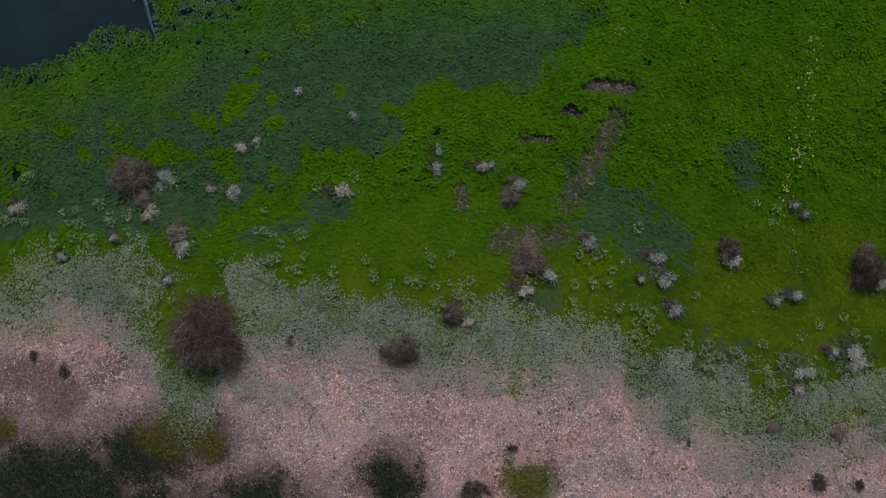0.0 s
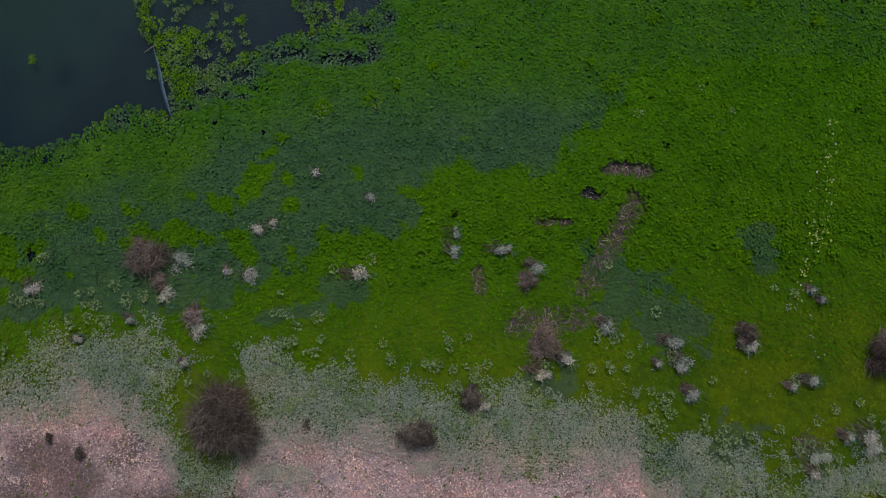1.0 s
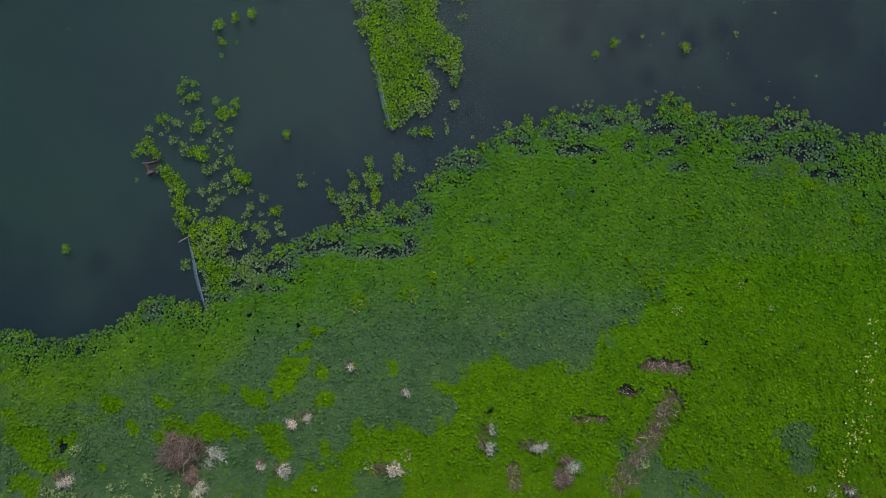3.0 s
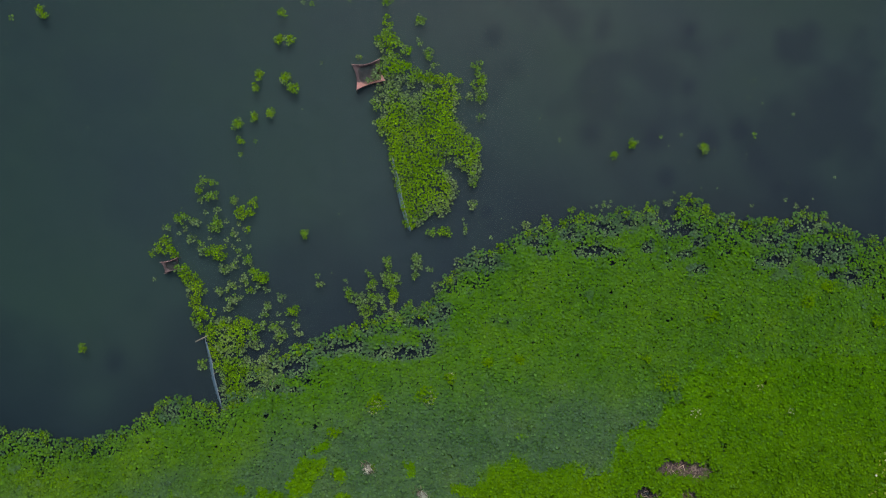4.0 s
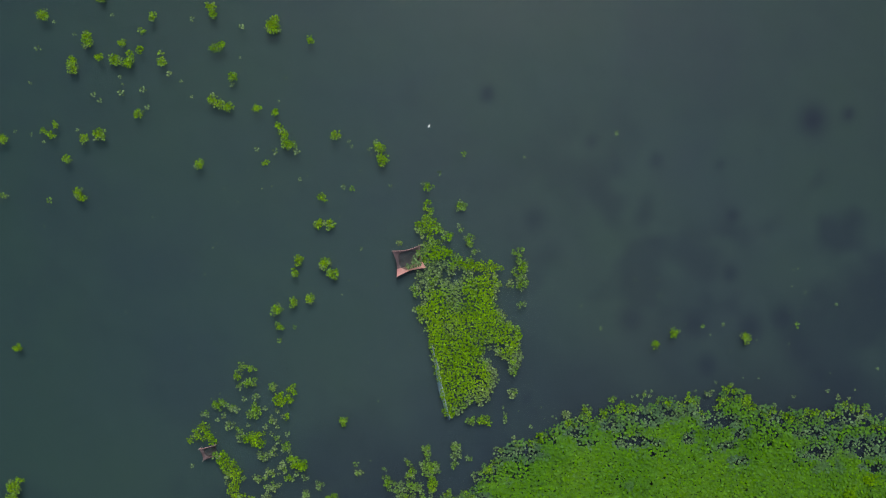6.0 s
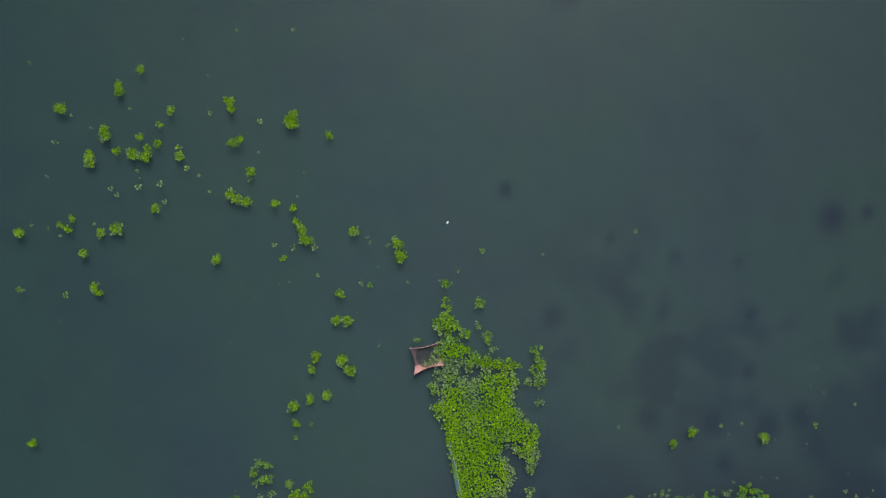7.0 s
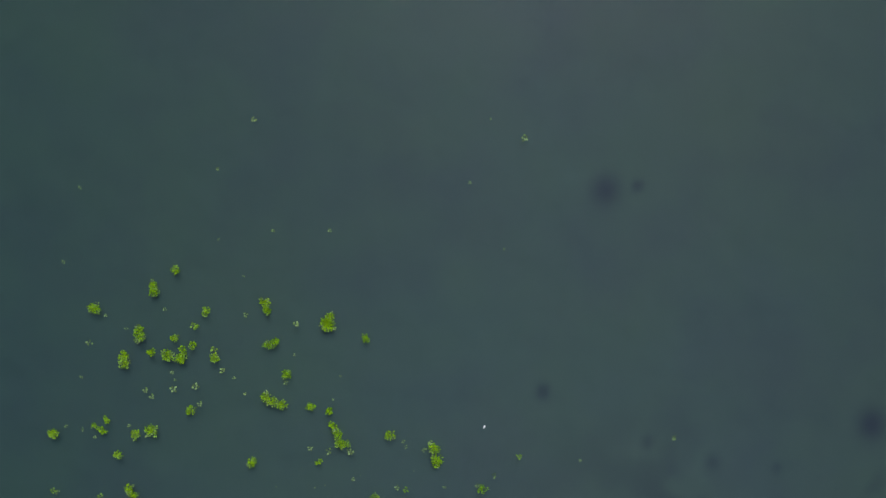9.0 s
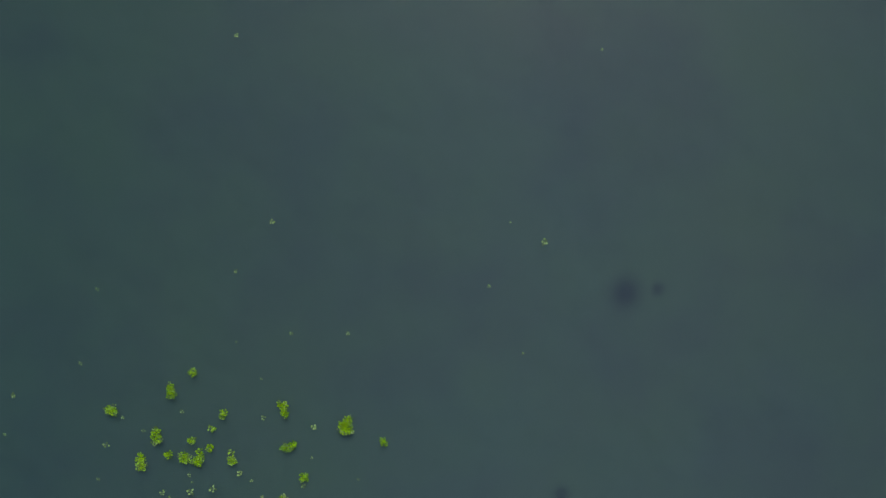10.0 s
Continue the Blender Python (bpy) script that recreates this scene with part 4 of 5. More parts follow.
BLOBS_D = [
    (-10.59, 12.77, 0.27, 0.14, 0), (-9.1, 12.8, 0.14, 0.18, -1), (-9.04, 12.39, 0.23, 0.23, -1), (-8.22, 14.8, 0.11, 0.09, 0), (-8.18, 14.46, 0.18, 0.14, -1), (-7.1, 14.61, 0.21, 0.11, -1),
    (-6.92, 14.04, 0.23, 0.27, 0), (-6.12, 14.83, 0.16, 0.16, 0), (-6.01, 14.37, 0.21, 0.21, 0), (-6.47, 13.8, 0.32, 0.32, -1), (-6.01, 13.87, 0.23, 0.23, 0), (-5.67, 13.91, 0.14, 0.23, -1),
    (-6.24, 13.35, 0.41, 0.23, 0), (-5.36, 15.16, 0.18, 0.23, 0), (-5.2, 14.59, 0.37, 0.34, 0), (-5.14, 14.02, 0.23, 0.27, 1), (-5.55, 14.82, 0.14, 0.14, -1), (-5.51, 13.57, 0.16, 0.14, -1),
]
BLOBS_E = [
    (-5.1, 13.68, 0.18, 0.14, -1), (-4.24, 15.5, 0.16, 0.21, -1), (-4.17, 15.15, 0.27, 0.11, -1), (-4.22, 14.76, 0.14, 0.18, 0), (-3.67, 15.03, 0.18, 0.11, -1), (-3.44, 14.39, 0.14, 0.09, -1),
    (-3.22, 14.12, 0.09, 0.11, -1), (-5.26, 13.22, 0.32, 0.18, -1), (-4.53, 13.56, 0.16, 0.25, 0), (-4.07, 13.33, 0.21, 0.27, -1), (-3.84, 13.67, 0.14, 0.14, 0), (-3.54, 13.48, 0.18, 0.18, 0),
    (-14.81, 14.72, 0.09, 0.09, -1), (-12.94, 11.31, 0.21, 0.21, 0), (-10.02, 11.79, 0.18, 0.14, -1), (3.37, 14.15, 0.11, 0.09, -1), (-5.3, 25.99, 0.21, 0.21, 0), (-3.97, 25.24, 0.25, 0.25, 0),
]
BLOBS_F = [
    (-3.95, 24.28, 0.11, 0.18, -1), (-3.61, 23.82, 0.23, 0.3, 0), (-3.38, 23.36, 0.16, 0.11, -1), (-1.66, 23.28, 0.23, 0.27, 0), (-1.48, 22.71, 0.27, 0.37, 0), (-1.49, 22.06, 0.27, 0.27, 0),
    (-1.94, 22.02, 0.18, 0.18, -1), (-1.71, 22.36, 0.18, 0.23, 0), (-1.54, 21.17, 0.18, 0.14, -1), (-6.41, 23.69, 0.16, 0.11, -1), (-1.5, 19.09, 0.09, 0.11, -1), (-1.9, 17.6, 0.23, 0.18, -1),
    (-3.05, 16.53, 0.27, 0.18, 1), (-3.57, 16.54, 0.18, 0.18, 0), (-2.18, 16.65, 0.11, 0.21, -1), (-2.27, 17.03, 0.07, 0.07, -1), (-5.38, 15.36, 0.16, 0.18, 0), (-4.15, 15.45, 0.21, 0.27, -1),
]
BLOBS_G = [
    (1.04, 16.86, 0.27, 0.23, 0), (0.27, 16.75, 0.16, 0.21, -1), (1.57, 16.33, 0.16, 0.14, -1), (2.1, 17.36, 0.18, 0.11, 0), (3.4, 17.54, 0.14, 0.14, -1), (6.03, 17.59, 0.14, 0.16, -1),
    (6.33, 18.03, 0.07, 0.07, -1), (8.04, 17.02, 0.09, 0.09, -1), (8.33, 16.88, 0.14, 0.11, -1), (10.83, 17.69, 0.09, 0.09, -1), (7.61, 17.41, 0.14, 0.18, 0),
]

ISLAND_GREY = [
    (-5.6, 22.5, -5.3, 21.9, 0.4), (-4.3, 22.3, -4.1, 21.2, 0.4), (-3.6, 22.2, -3.2, 21.9, 0.4), (-2.3, 20.6, -1.7, 19.3, 0.5), (-5.3, 23.7, -5.2, 23.6, 0.3),
    (-2.9, 20.4, -2.8, 19.6, 0.3), (-3.4, 17.7, -2.7, 17.4, 0.35), (-3.6, 20.3, -3.4, 19.7, 0.3), (-2.6, 22.2, -2.5, 21.2, 0.25),
]
raft("hyacinth_raft", [NET_RAFT], "raft of green water hyacinth caught along a blue net", 0.15, NET_BRIGHT, 0.06, 0.74)
raft("hyacinth_island", [ISLAND_NORTH, ISLAND_SOUTH], "floating island of green water hyacinth beside a blue net", 0.15, grey=ISLAND_GREY, holes=0.80)

CLUMPS_A = [
    (-20.99, 33.04, 0.28), (-18.65, 34, 0.19), (-18.58, 33.77, 0.21), (-17.74, 34.62, 0.19), (-16.48, 33.01, 0.16), (-16.89, 32.34, 0.14),
    (-19.16, 32.05, 0.33), (-19.77, 31.17, 0.23), (-19.74, 30.85, 0.23), (-18.67, 31.32, 0.16), (-18.02, 31.2, 0.26), (-17.47, 31.07, 0.26),
    (-17.4, 31.37, 0.14), (-17.75, 31.87, 0.16), (-16.97, 31.58, 0.14), (-16.14, 31.09, 0.19), (-16.12, 31.46, 0.12), (-17.06, 29.02, 0.19),
    (-20.92, 28.29, 0.16), (-20.45, 28.55, 0.16), (-20.58, 28.11, 0.14), (-22.59, 27.99, 0.21), (-19.27, 28, 0.23), (-18.63, 28.16, 0.26),
]
CLUMPS_B = [
    (-14.11, 33.36, 0.21), (-14.06, 33.09, 0.21), (-11.62, 32.54, 0.35), (-11.51, 32.84, 0.19), (-10.07, 31.97, 0.16), (-13.98, 31.66, 0.23),
    (-13.68, 31.77, 0.19), (-13.19, 30.5, 0.19), (-14.06, 29.56, 0.23), (-13.78, 29.4, 0.23), (-13.41, 29.26, 0.23), (-12.24, 29.22, 0.19),
    (-11.5, 29.04, 0.14), (-11.34, 28.46, 0.14), (-11.15, 28.12, 0.21), (-10.94, 27.73, 0.3), (-9.04, 28.1, 0.21), (-7.27, 27.63, 0.26),
    (-7.13, 27.1, 0.26), (-11.88, 26.99, 0.14), (-14.56, 26.91, 0.19),
]
CLUMPS_C = [
    (-19.52, 25.82, 0.21), (-19.36, 25.57, 0.19), (-19.97, 27.14, 0.16), (-20.62, 25.47, 0.12), (-22.56, 25.69, 0.12), (-9.7, 24.5, 0.21),
    (-9.29, 24.47, 0.21), (-9.59, 25.57, 0.16), (-8.36, 25.9, 0.12), (-10.53, 23.01, 0.19), (-10.69, 22.48, 0.14), (-9.46, 22.88, 0.26),
    (-9.14, 22.47, 0.26), (-11.41, 21, 0.23), (-10.75, 21.3, 0.19), (-10.09, 21.46, 0.23), (-11.31, 20.32, 0.16), (-10.7, 20.32, 0.09),
    (-11.31, 19.77, 0.09), (-21.89, 19.5, 0.19), (4.67, 20.01, 0.21), (3.92, 19.6, 0.16), (5.81, 20.29, 0.09), (7.55, 19.86, 0.19),
    (7.59, 19.64, 0.12), (9.6, 20.3, 0.12), (-3.83, 27.31, 0.12),
]
CLUMPS_D = [
    (-17.71, 11.97, 0.19), (-8.73, 16.5, 0.16), 
    
    
    (-22.03, 13.9, 0.33), (-22.07, 13.4, 0.28), (-21.79, 12.94, 0.37), (-22.11, 12.26, 0.37), (-21.97, 11.69, 0.33), (-21.75, 14.19, 0.16),
    
]
SINGLES_A = [
    (-20.52, 32.76, 0.07), (-18.14, 33.05, 0.07), (-19.69, 32.26, 0.07), (-21.15, 31.68, 0.12), (-15.83, 30.61, 0.12), (-15.33, 30.31, 0.07),
    (-14.88, 29.69, 0.07), (-18.9, 29.77, 0.09), (-18.62, 29.52, 0.09), (-17.75, 29.82, 0.12), (-16.86, 29.96, 0.12), (-17.81, 30.51, 0.07),
    (-17.71, 30.21, 0.05), (-16.69, 29.25, 0.09), (-21.4, 28.16, 0.07), (-22.07, 28.29, 0.07), (-20.92, 27.86, 0.07), (-19.55, 28.34, 0.07),
    (-21.46, 30.29, 0.07), (-14.87, 32.88, 0.09), (-12.88, 32.54, 0.12), (-12.92, 31.27, 0.05), (-13.23, 30.16, 0.09), (-11.34, 29.5, 0.05),
    (-10.6, 27.43, 0.12), (-11.47, 27.43, 0.12), (-8.49, 27.85, 0.07), (-8.37, 27.62, 0.07), (-7.64, 27.49, 0.09), (-12.23, 27.52, 0.09),
]
SINGLES_B = [
    (-22.4, 25.64, 0.09), (-6.8, 26.04, 0.07), (-8, 23.48, 0.07), (6.66, 20.36, 0.07), (2.4, 28.14, 0.09), (-4.81, 26.53, 0.09),
    (-8.7, 25.99, 0.09), (1.7, 20.22, 0.07), (9.99, 21.63, 0.05), (11.23, 21.15, 0.07), (-5.95, 38.28, 0.06), (-21.62, 37.89, 0.07),
    (-16.08, 38.71, 0.07), (-11.04, 30.45, 0.05), (-10.49, 26.3, 0.07), (-1.36, 27.16, 0.05),
    (-3.79, 40.11, 0.12), (-24.91, 33.58, 0.09), (-22.25, 34.9, 0.07), (-16.02, 35.88, 0.05),
    (-14.67, 40.71, 0.09), (-13.83, 36.26, 0.07), (-11.54, 36.3, 0.07), (-5.14, 40.88, 0.05), (-16.18, 48.1, 0.09),
    (-1.62, 47.8, 0.05), (-25.24, 32, 0.07), (-4.54, 35.64, 0.05), (-15, 34.42, 0.05),
]


def clump(x, y, r):
    """A few plants grown together: bright in the middle, paler outside."""
    top = thing("hyacinth_clump", x, y, 0.0, "bright green clump of water hyacinth adrift on murky water", "water plants", "drifting clumps")
    n = max(3, round((r / 0.068) ** 2))
    wide, turn = rng.uniform(0.95, 1.3), rng.uniform(0, 3.14)
    for k in range(n):
        d = r * 0.82 * math.sqrt((k + 0.3) / n)
        a = k * 2.4 + x * 7
        u, w = d * math.cos(a) * wide, d * math.sin(a) / wide
        if k > n * 0.55 and math.sin(3 * a + y * 5) > 0.55:
            continue
        pool = CORE if k < 0.26 * n and n > 5 else FRESH if k < 0.52 * n and n > 3 else MIXED if k < 0.86 * n else PALE_PLANTS
        spot = (u * math.cos(turn) - w * math.sin(turn) + rng.normal(0, 0.02), u * math.sin(turn) + w * math.cos(turn) + rng.normal(0, 0.02))
        part("rosette", pool[int(rng.integers(len(pool)))], top, at=upright(*spot, 0.02, rng.uniform(0.65, 1.05)))


for x, y, r in CLUMPS_A + CLUMPS_B + CLUMPS_C + CLUMPS_D:
    if r > 0.13:
        clump(x, y, r)
    else:
        lone_plant(x, y, r / 0.11, MIXED, "single small water hyacinth adrift on murky water", "single water hyacinths")
for x, y, r in SINGLES_A + SINGLES_B:
    lone_plant(x, y, r / 0.10, PALE_PLANTS, "tiny pale water plant floating alone on murky water", "tiny floating plants")
for x, y, rx, ry, sort in BLOBS_A + BLOBS_B + BLOBS_C + BLOBS_D + BLOBS_E + BLOBS_F + BLOBS_G:
    cluster(x, y, rx, ry, sort)
# stragglers along the shore
for _ in range(40):
    x = rng.uniform(-8, 16)
    lone_plant(x, float(shore(x)) + 0.1 + rng.exponential(0.3), rng.uniform(0.3, 0.9), PALE_PLANTS, "tiny pale water plant floating off the plant mat", "tiny floating plants")

for x0, x1, y0, y1, n in [(-8, 15, 0.4, 7.0, 55), (-22, -7, 6.0, 17.0, 45)]:
    for _ in range(n):
        x = rng.uniform(x0, x1)
        lone_plant(x, float(shore(x)) + rng.uniform(y0, y1), rng.uniform(0.16, 0.32), PALE_PLANTS, "tiny pale water plant floating alone on murky water", "tiny floating plants")


# ---- dry shrubs and grass tussocks of the marsh ----
def dry_shrub(x, y, rx, ry, tall, label, lean=(0.0, 0.0), tone=0.2, dense=1.0):
    """A leafless shrub: limbs from one root, and a dome of tufts of fine twigs that sweep up and outward."""
    z = float(height(np.array([x]), np.array([y]))[0])
    top = thing("dry_shrub", x, y, z, label, "shrub", "dry shrubs")
    for k in range(7):
        a = k * 0.9 + rng.uniform(-0.3, 0.3)
        e = (math.cos(a) * rx * 0.6 + lean[0] * rx, math.sin(a) * ry * 0.6 + lean[1] * ry, tall * 0.8)
        m = (e[0] * 0.4 + rng.normal(0, 0.05), e[1] * 0.4 + rng.normal(0, 0.05), tall * 0.4)
        part("limb", bm_mesh("limb", rod([(0, 0, -0.05), m, e], [0.035 * tall + 0.01, 0.02 * tall + 0.008, 0.006], 6), TWIG), top)
    k = int(26 + 34 * rx * ry)
    n = int((4600 * rx * ry + 520) * dense)
    a, q = rng.uniform(0, 6.28, k), np.sqrt(rng.random(k)) * rng.uniform(0.75, 1.0, k)
    q = q * (0.80 + 0.24 * np.sin(3 * a + rng.uniform(0, 6.28)) + 0.16 * np.sin(5 * a + rng.uniform(0, 6.28)))
    rough = rng.uniform(0.5, 1.05, k)
    hub = np.stack([np.cos(a) * q * rx * 0.85 + lean[0] * rx, np.sin(a) * q * ry * 0.85 + lean[1] * ry, tall * np.sqrt(np.maximum(1.04 - q ** 2, 0.04)) * rough * 0.8], 1)
    way = np.stack([np.cos(a) * q * 0.45 + lean[0] + rng.normal(0, 0.75, k), np.sin(a) * q * 0.45 + lean[1] + rng.normal(0, 0.75, k), rng.uniform(0.05, 0.5, k)], 1)
    way /= np.linalg.norm(way, axis=1, keepdims=True)
    size = min(rx, ry) * rng.uniform(0.18, 0.42, k)
    who = rng.integers(0, k, n)
    base = hub[who] + rng.normal(0, 0.36, (n, 3)) * size[who][:, None] - way[who] * (size[who] * 0.45)[:, None]
    out = (way[who] + rng.normal(0, 0.45, (n, 3))) * (size[who] * rng.uniform(0.5, 1.2, n))[:, None]
    stray = rng.random(n) < 0.10
    out[stray] *= 1.9
    base[:, 2] = np.maximum(base[:, 2], 0.03)
    v, f = ribbons(base, out, rng.uniform(0, 0.45, n) * size[who], rng.uniform(0.009, 0.022, n), 3)
    v[:, 2] = np.maximum(v[:, 2], 0.01)
    t = np.clip(tone + rng.normal(0, 0.28, k)[who] + 0.22 * (rng.random(n) < 0.15) + rng.normal(0, 0.12, n), 0, 1)
    tagged(part("twig_crown", np_mesh("twig_crown", v, f, TWIG, tone=np.repeat(t, 8)), top), kind="stuff")
    return top


def tussock(x, y, rx, ry, label, tone=0.4, tall=0.5):
    """A clump of dry grass fallen to the south-east: brown stalks behind, bleached tips in front, a grey skirt round it."""
    z = max(float(height(np.array([x]), np.array([y]))[0]), 0.02)
    top = thing("grass_tussock", x, y, z, label, "grass tussock", "grass tussocks")
    fall = np.array([0.75, -0.65]) + rng.normal(0, 0.25, 2)
    n = int(2400 * rx * ry + 150)
    k = int(3 + 6 * (rx + ry))
    hub = np.stack([rng.normal(0, 0.38, k) * rx, rng.normal(0, 0.38, k) * ry], 1)
    who = rng.integers(0, k, n)
    spot = hub[who] + rng.normal(0, 0.22, (n, 2)) * min(rx, ry)
    dome = 0.6 * tall * np.exp(-((spot[:, 0] / rx) ** 2 + (spot[:, 1] / ry) ** 2))
    base = np.concatenate([spot, (dome * rng.uniform(0.5, 1.0, n) + 0.12)[:, None]], 1)
    turn = math.atan2(fall[1], fall[0]) + rng.normal(0, 0.8, n)
    v, f = leaves(base, turn, rng.uniform(-0.5, 0.8, n), rng.uniform(0.08, 0.19, n), rng.uniform(0.012, 0.028, n), True)
    tagged(part("grass_tuft", np_mesh("grass_tuft", v, f, STRAW, tone=np.repeat(np.clip(tone + rng.normal(0, 0.2, k)[who] + rng.normal(0, 0.2, n), 0, 1), 4)), top), kind="stuff")
    m = min(int(1300 * rx * ry + 80), 170)
    back = np.stack([rng.normal(0, 0.45, m) * rx, rng.normal(0, 0.45, m) * ry], 1) - fall * max(rx, ry) * rng.uniform(0.4, 1.5, (m, 1))
    out = np.concatenate([fall * rng.uniform(0.05, 0.28, (m, 1)) + rng.normal(0, 0.06, (m, 2)), rng.uniform(0.05, 0.30, (m, 1))], 1)
    v, f = ribbons(np.concatenate([back, np.full((m, 1), 0.1)], 1), out, np.zeros(m), rng.uniform(0.014, 0.034, m), 3)
    tagged(part("dead_stalk_tuft", np_mesh("dead_stalk_tuft", v, f, TWIG, tone=np.repeat(rng.random(m) * 0.7, 8)), top, "brown dead stalks"), kind="stuff")
    m = int(420 * rx * ry + 24)
    a, q = rng.uniform(0, 6.28, m), rng.uniform(0.4, 1.3, m)
    v, f = leaves(np.stack([np.cos(a) * q * rx + fall[0] * 0.12, np.sin(a) * q * ry + fall[1] * 0.12, rng.uniform(0.16, 0.3, m)], 1), a, rng.uniform(-0.3, 0.5, m), rng.uniform(0.06, 0.13, m), rng.uniform(0.03, 0.06, m), True)
    tagged(part("grey_skirt", np_mesh("grey_skirt", v, f, LOW_LEAF, tone=np.repeat(rng.uniform(0.7, 1, m), 4)), top, "grey-green leaves round the foot"), kind="stuff")
    return top


SHRUB = "leafless brown shrub of fine dense twigs"
dry_shrub(-10.0, -2.65, 1.45, 1.75, 1.7, "large leafless brown shrub on the edge of the dry bank", dense=1.6)
dry_shrub(-2.33, -3.6, 0.95, 0.62, 0.8, "low rounded brown shrub on dry soil", dense=1.4)
dry_shrub(-0.25, -2.15, 0.55, 0.6, 0.6, SHRUB, (0.1, -0.1))
dry_shrub(-13.15, 3.75, 1.0, 0.9, 0.9, "dead brown shrub amid green marsh plants", tone=0.35)
dry_shrub(-12.75, 2.9, 0.4, 0.6, 0.5, SHRUB, (0.2, -0.2), 0.6)
dry_shrub(2.6, 0.15, 0.85, 0.8, 0.8, "fan-shaped dead brown shrub in the marsh", (0.25, -0.25), 0.45)
dry_shrub(2.28, 2.55, 0.5, 0.5, 0.5, SHRUB, (-0.1, -0.1), 0.5)
dry_shrub(16.5, -0.8, 0.75, 1.1, 1.0, "dark brown leafless shrub in green herbs", tone=0.05)
dry_shrub(10.95, 0.1, 0.5, 0.65, 0.7, "dark thin-twigged shrub beside pale grass", tone=0.1)
dry_shrub(-11.25, 1.35, 0.5, 0.6, 0.6, SHRUB, (0, 0), 0.75)
dry_shrub(12.5, -7.1, 0.4, 0.36, 0.4, SHRUB, (0, 0), 0.5)
dry_shrub(15.1, -7.35, 0.5, 0.42, 0.4, SHRUB, (0, 0), 0.8)
dry_shrub(0.45, -9.1, 0.8, 0.5, 0.7, "dark brown shrub at the foot of the bank", tone=0.05)
dry_shrub(14.2, -9.3, 0.4, 0.45, 0.5, "small dark dead shrub on pinkish soil", tone=0.0)
for x, y, rx, ry in [(-6.79, -3.15, 0.24, 0.45), (-17.14, -3.38, 0.19, 0.33), (-15.88, -4.03, 0.28, 0.42), (15.82, -9.46, 0.23, 0.33), (9.08, -7.58, 0.12, 0.33), (2.01, -7.61, 0.33, 0.19), (-15.94, 0.44, 0.3, 0.22)]:
    dry_shrub(x, y, rx, ry, 0.3, "small dark dead shrublet on the dry bank", tone=0.05, dense=0.6)

TUSSOCKS = [
    (0.41, -2.6, 0.23, 0.28), (3.72, -0.77, 0.33, 0.28), (-11.73, 3.67, 0.42, 0.48), (-12.41, 2.24, 0.33, 0.33), (-17.81, 2.62, 0.3, 0.3), (-8.58, 4.81, 0.26, 0.23),
    (-8, 5.07, 0.21, 0.19), (-9.89, 3.16, 0.16, 0.14), (-8.96, 3.01, 0.33, 0.26), (-4.62, 2.84, 0.42, 0.3), (5.38, 0.56, 0.33, 0.26), (8.11, -0.18, 0.37, 0.26),
    (8.35, -1.04, 0.37, 0.3), (7.39, -0.97, 0.16, 0.14), (11.2, -0.39, 0.33, 0.26), (16.88, -1.42, 0.37, 0.37), (8.72, -2.26, 0.33, 0.26), (13.59, -1.85, 0.3, 0.19),
]
TUSSOCKS_EAST = [
    (12.73, -2.04, 0.16, 0.16), (13.63, -4.94, 0.79, 0.35), (13.56, -5.55, 0.23, 0.19), (15.87, -4.36, 0.65, 0.47), (14.97, -4.11, 0.23, 0.23), (2.67, -1.36, 0.42, 0.23),
    (-4.04, 6.01, 0.19, 0.16), (-6.21, 7.07, 0.16, 0.16), (-13.85, 1.31, 0.16, 0.12), (-11.68, -0.49, 0.19, 0.16), (-0.72, 3.73, 0.18, 0.33), (-0.6, 4.5, 0.1, 0.4),
    (1.3, 3.75, 0.42, 0.23), (13.7, 1.84, 0.14, 0.14), (14.06, 1.42, 0.12, 0.09), (2.6, 2.95, 0.3, 0.25), (-11.0, 0.95, 0.4, 0.55), (-16.05, 0.6, 0.2, 0.15),
]
for x, y, rx, ry in TUSSOCKS:
    tussock(x, y, rx, ry, "pale bleached grass tussock in green marsh", rng.uniform(0.1, 0.8))
for x, y, rx, ry in TUSSOCKS_EAST:
    tussock(x, y, rx, ry, "pale greyish dry grass tussock among herbs", rng.uniform(0.2, 0.9))

# dead stems lying on the bare brown strips
bx, by = scatter(-1, 9, 0, 8, 90)
ok = rng.random(len(bx)) < ramped(near(bx, by, BARE), 0.0, 0.5)
bx, by = bx[ok], by[ok]
n = len(bx)
a = rng.uniform(0, 6.28, n)
v, f = ribbons(np.stack([bx, by, np.maximum(height(bx, by), 0.0) + 0.05], 1), np.stack([np.cos(a) * 0.22, np.sin(a) * 0.22, rng.uniform(0, 0.1, n)], 1), np.full(n, 0.03), rng.uniform(0.02, 0.04, n), 3)
stuff("dead_stems", np_mesh("dead_stems", v, f, TWIG, tone=np.repeat(rng.random(n), 8)), "brown dead stems lying in flattened strips", "dead stems")


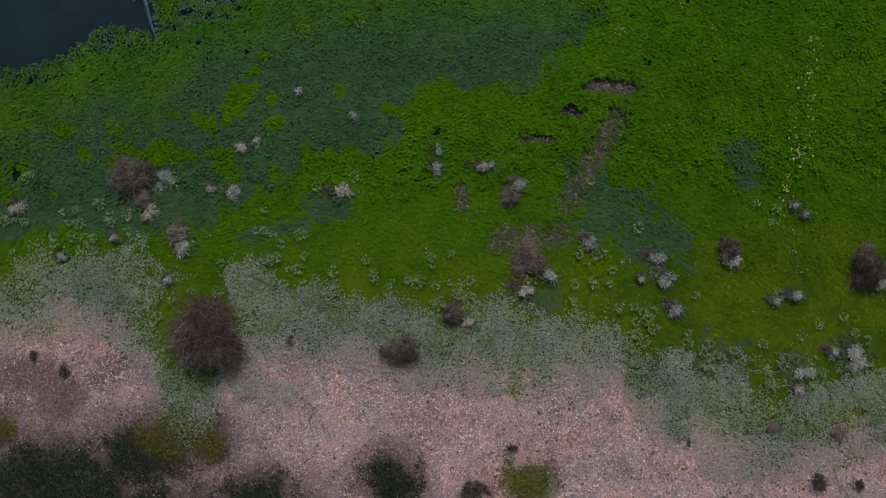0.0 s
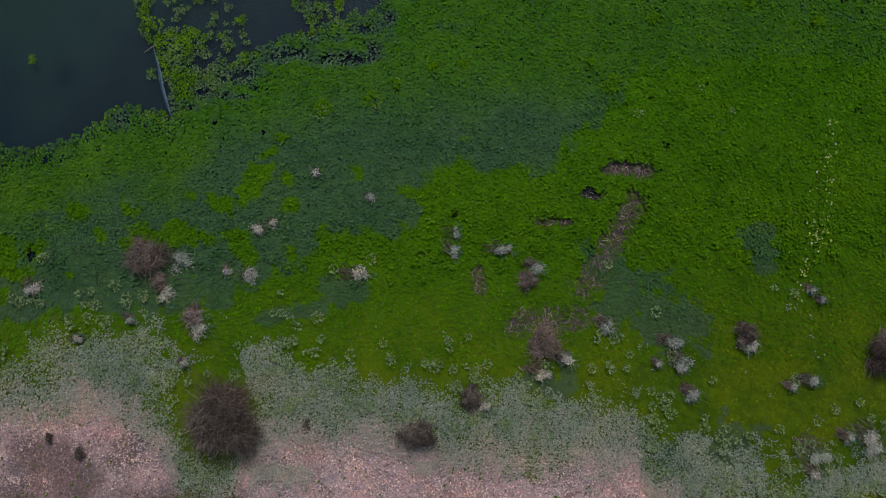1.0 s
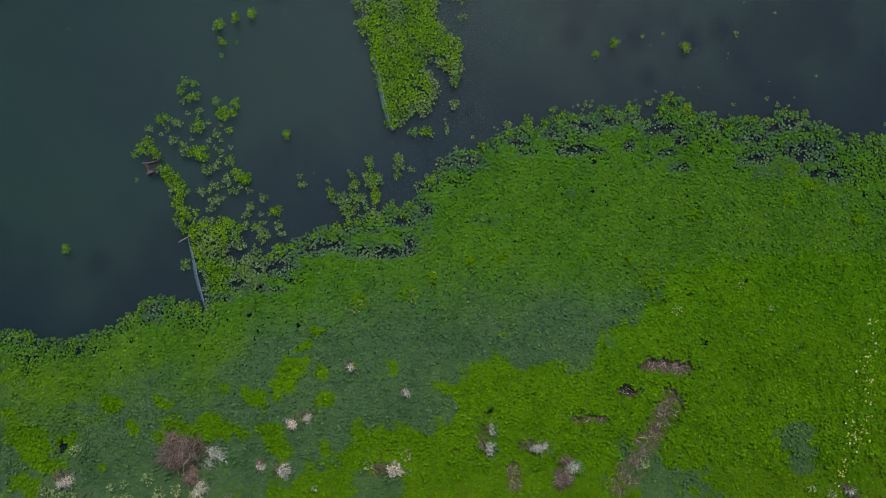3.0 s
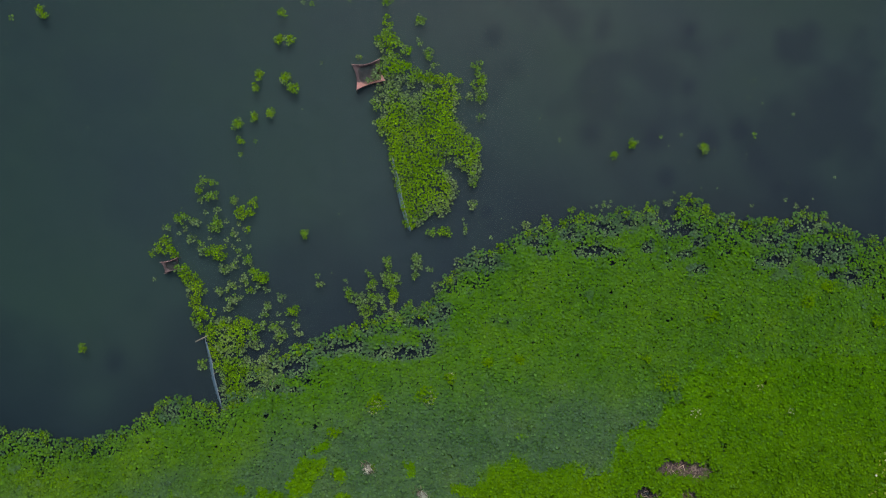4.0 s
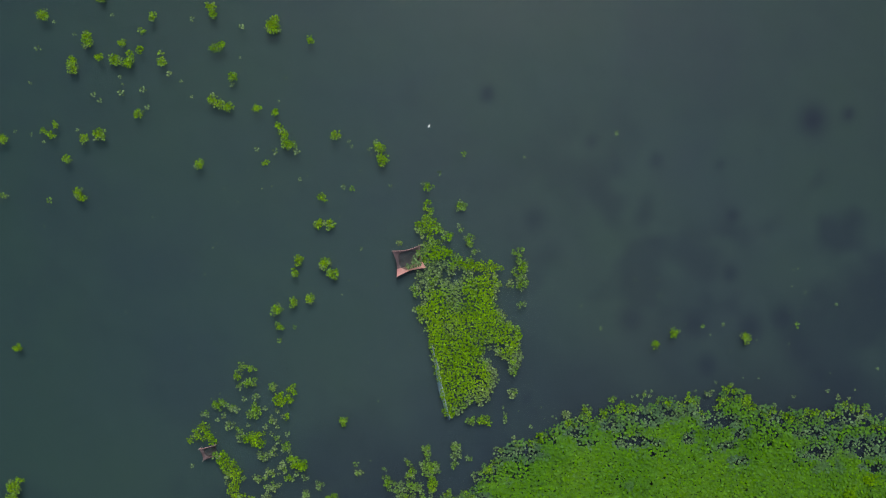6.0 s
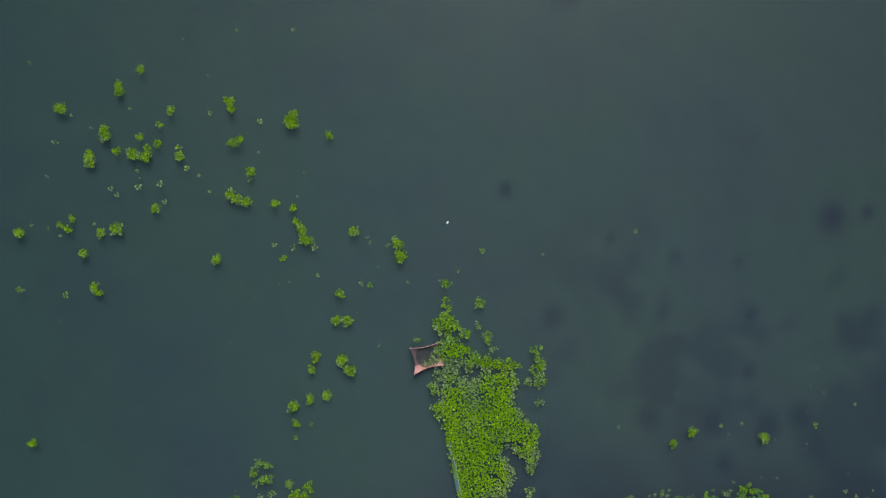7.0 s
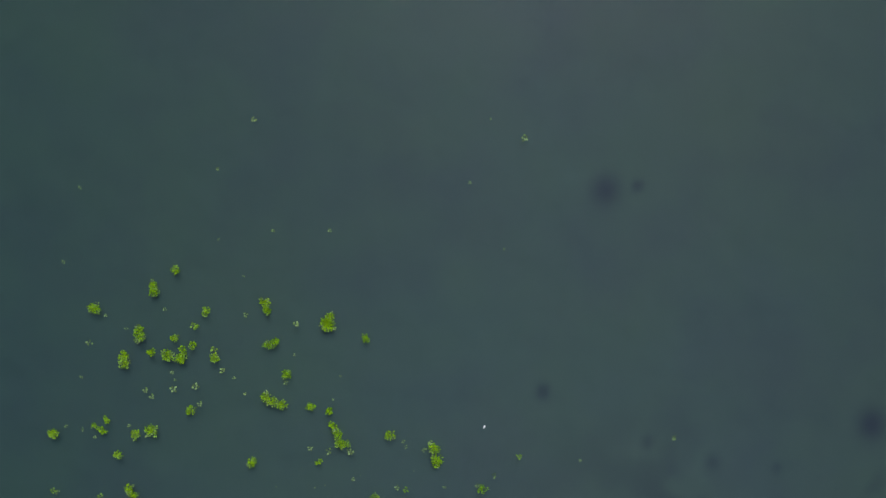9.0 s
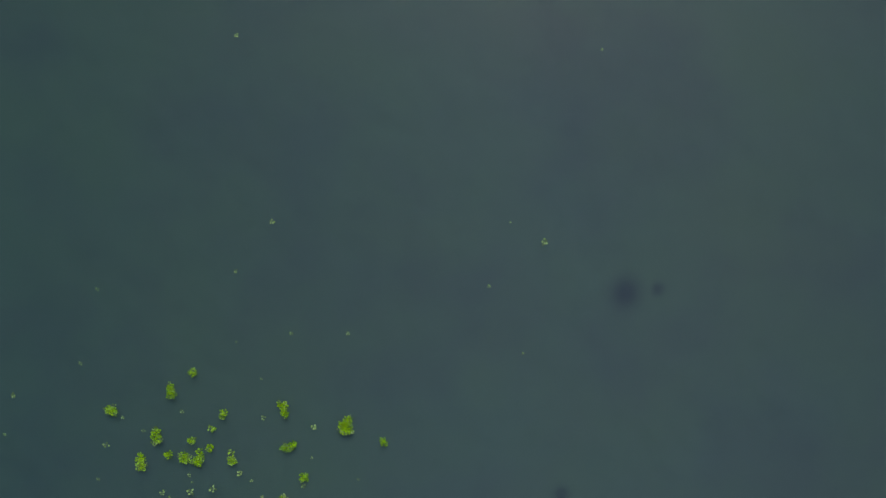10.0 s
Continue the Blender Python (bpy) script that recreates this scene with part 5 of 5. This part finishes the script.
# ---- fishing gear: blue net fences and two lift nets ----
def net_fence(x0, y0, x1, y1, label, posts=5):
    """A low wall of netting between bamboo posts, leaning outward, with a rope along its top."""
    top = thing("net_fence", x0, y0, 0, label, "net fence", "net fences")
    dx, dy = x1 - x0, y1 - y0
    length = math.hypot(dx, dy)
    ux, uy = dx / length, dy / length
    ox, oy = -uy, ux
    steps = 44
    bm = bmesh.new()
    rows = []
    crest = []
    for i in range(steps + 1):
        s = i / steps * length
        sag = 0.05 * math.sin(i / steps * math.pi * (posts - 1)) ** 2
        bend = 0.025 * math.sin(s * 2.1) + 0.01 * math.sin(s * 5.3)
        row = []
        for j, (o, z) in enumerate(((0.17, 0.0), (0.12, 0.05), (0.06, 0.11), (0.0, 0.18 - sag))):
            o = o * (0.25 + 0.75 * math.sin(math.pi * min(1.0, 0.04 + 0.96 * i / steps)) ** 0.8) + bend + rng.normal(0, 0.006)
            row.append(bm.verts.new((ux * s + ox * o, uy * s + oy * o, z)))
        rows.append(row)
        crest.append(row[-1].co.copy() + Vector((0, 0, 0.012)))
    for a, b in zip(rows, rows[1:]):
        for j in range(3):
            bm.faces.new((a[j], b[j], b[j + 1], a[j + 1]))
    bmesh.ops.solidify(bm, geom=bm.faces[:], thickness=0.006)
    part("netting", bm_mesh("netting", bm, BLUE_NET), top)
    part("top_rope", bm_mesh("top_rope", rod(crest, 0.008, 6), ROPE), top, "bleached rope")
    for k in range(posts):
        s = length * (0.03 + 0.94 * k / (posts - 1))
        p = (ux * s, uy * s)
        part("post", bm_mesh("post", rod([(p[0], p[1], -0.9), (p[0] + rng.normal(0, 0.02), p[1], 0.1), (p[0] + rng.normal(0, 0.05), p[1] + rng.normal(0, 0.02), 0.24)], [0.014, 0.013, 0.011]), BAMBOO), top, "weathered bamboo post")
    return top


net_fence(-12.03, 9.45, -12.75, 12.35, "faded blue fishing net fence in the lake shallows")
net_fence(-4.40, 16.58, -5.12, 19.55, "blue fishing net fence along the floating plants")


def lift_net(corners, label, cloth_mat, hem_mat, deep):
    """A square of net cloth hung from four stakes, its middle sunk in the water, with a brighter hem."""
    c = [Vector((x, y, z)) for x, y, z in corners]
    mid = sum(c, Vector()) / 4
    top = thing("lift_net", mid.x, mid.y, 0, label, "lift net", "lift nets")

    def at(u, w):
        p = c[0].lerp(c[1], u).lerp(c[3].lerp(c[2], u), w)
        pull = 1 - 0.16 * (4 * u * (1 - u)) * abs(2 * w - 1) - 0.16 * (4 * w * (1 - w)) * abs(2 * u - 1)
        q = Vector((mid.x, mid.y, p.z)).lerp(p, pull)
        q.z = p.z - deep * (16 * u * (1 - u) * w * (1 - w)) ** 0.6 - 0.10 * (4 * u * (1 - u)) * (1 if w in (0, 1) else 0.6)
        q.z += 0.012 * math.sin(u * 17 + w * 5) + 0.01 * math.sin(w * 21)
        return q - Vector((mid.x, mid.y, 0))

    def sheet(w0, w1, name, m, lift):
        bm = bmesh.new()
        g = [[bm.verts.new(at(i / 18, w0 + (w1 - w0) * j / 12) + Vector((0, 0, lift))) for i in range(19)] for j in range(13)]
        for j in range(12):
            for i in range(18):
                bm.faces.new((g[j][i], g[j][i + 1], g[j + 1][i + 1], g[j + 1][i]))
        bmesh.ops.solidify(bm, geom=bm.faces[:], thickness=0.005)
        return part(name, bm_mesh(name, bm, m, True), top)

    sheet(0.0, 0.74, "net_cloth", cloth_mat, 0.0)
    sheet(0.74, 1.0, "hem", hem_mat, 0.004)["label"] = "salmon-pink dry hem"
    edge_pts = [at(i / 12, 0) + Vector((0, 0, 0.012)) for i in range(13)]
    part("edge_rope", bm_mesh("edge_rope", rod(edge_pts, 0.008, 6), PINK_NET), top)
    for p in c:
        q = p - Vector((mid.x, mid.y, 0))
        part("stake", bm_mesh("stake", rod([(q.x, q.y, -0.9), (q.x, q.y, q.z + 0.1)], [0.02, 0.015]), BAMBOO), top)
    return top


lift_net([(-6.74, 23.37, 0.18), (-5.60, 23.60, 0.16), (-5.37, 22.69, 0.22), (-6.55, 22.32, 0.26)], "pinkish fishing lift net sagging into the water", BROWN_NET, PINK_NET, 0.34)
lift_net([(-14.55, 15.41, 0.12), (-13.87, 15.59, 0.12), (-13.68, 15.13, 0.14), (-14.37, 14.95, 0.16)], "small brown lift net half hidden by plants", BROWN_NET, BROWN_NET, 0.2)
part_pole = thing("loose_pole", -12.9, 12.3, 0.0, "thin pale pole slanting out of the water", "pole")
part("shaft", bm_mesh("shaft", rod([(-0.28, -0.12, 0.02), (0, 0, 0.16), (0.3, 0.14, 0.3)], [0.018, 0.02, 0.016]), BAMBOO), part_pole)

# a white speck of debris adrift
bm = bmesh.new()
bmesh.ops.create_icosphere(bm, subdivisions=2, radius=0.05)
for v in bm.verts:
    v.co = Vector((v.co.x * (0.75 + 0.12 * math.sin(9 * v.co.y * 20)), v.co.y * 1.35, v.co.z * 0.45))
WHITE_DEBRIS = cloth("white_debris", (0.85, 0.86, 0.84), (0.62, 0.64, 0.62))
scrap = new("debris_speck", bm_mesh("debris_speck", bm, WHITE_DEBRIS, True))
scrap.location, scrap.rotation_euler = (-5.23, 28.46, 0.012), (0, 0, -0.5)
tagged(scrap, "small white speck of floating debris on murky water", "floating scrap")
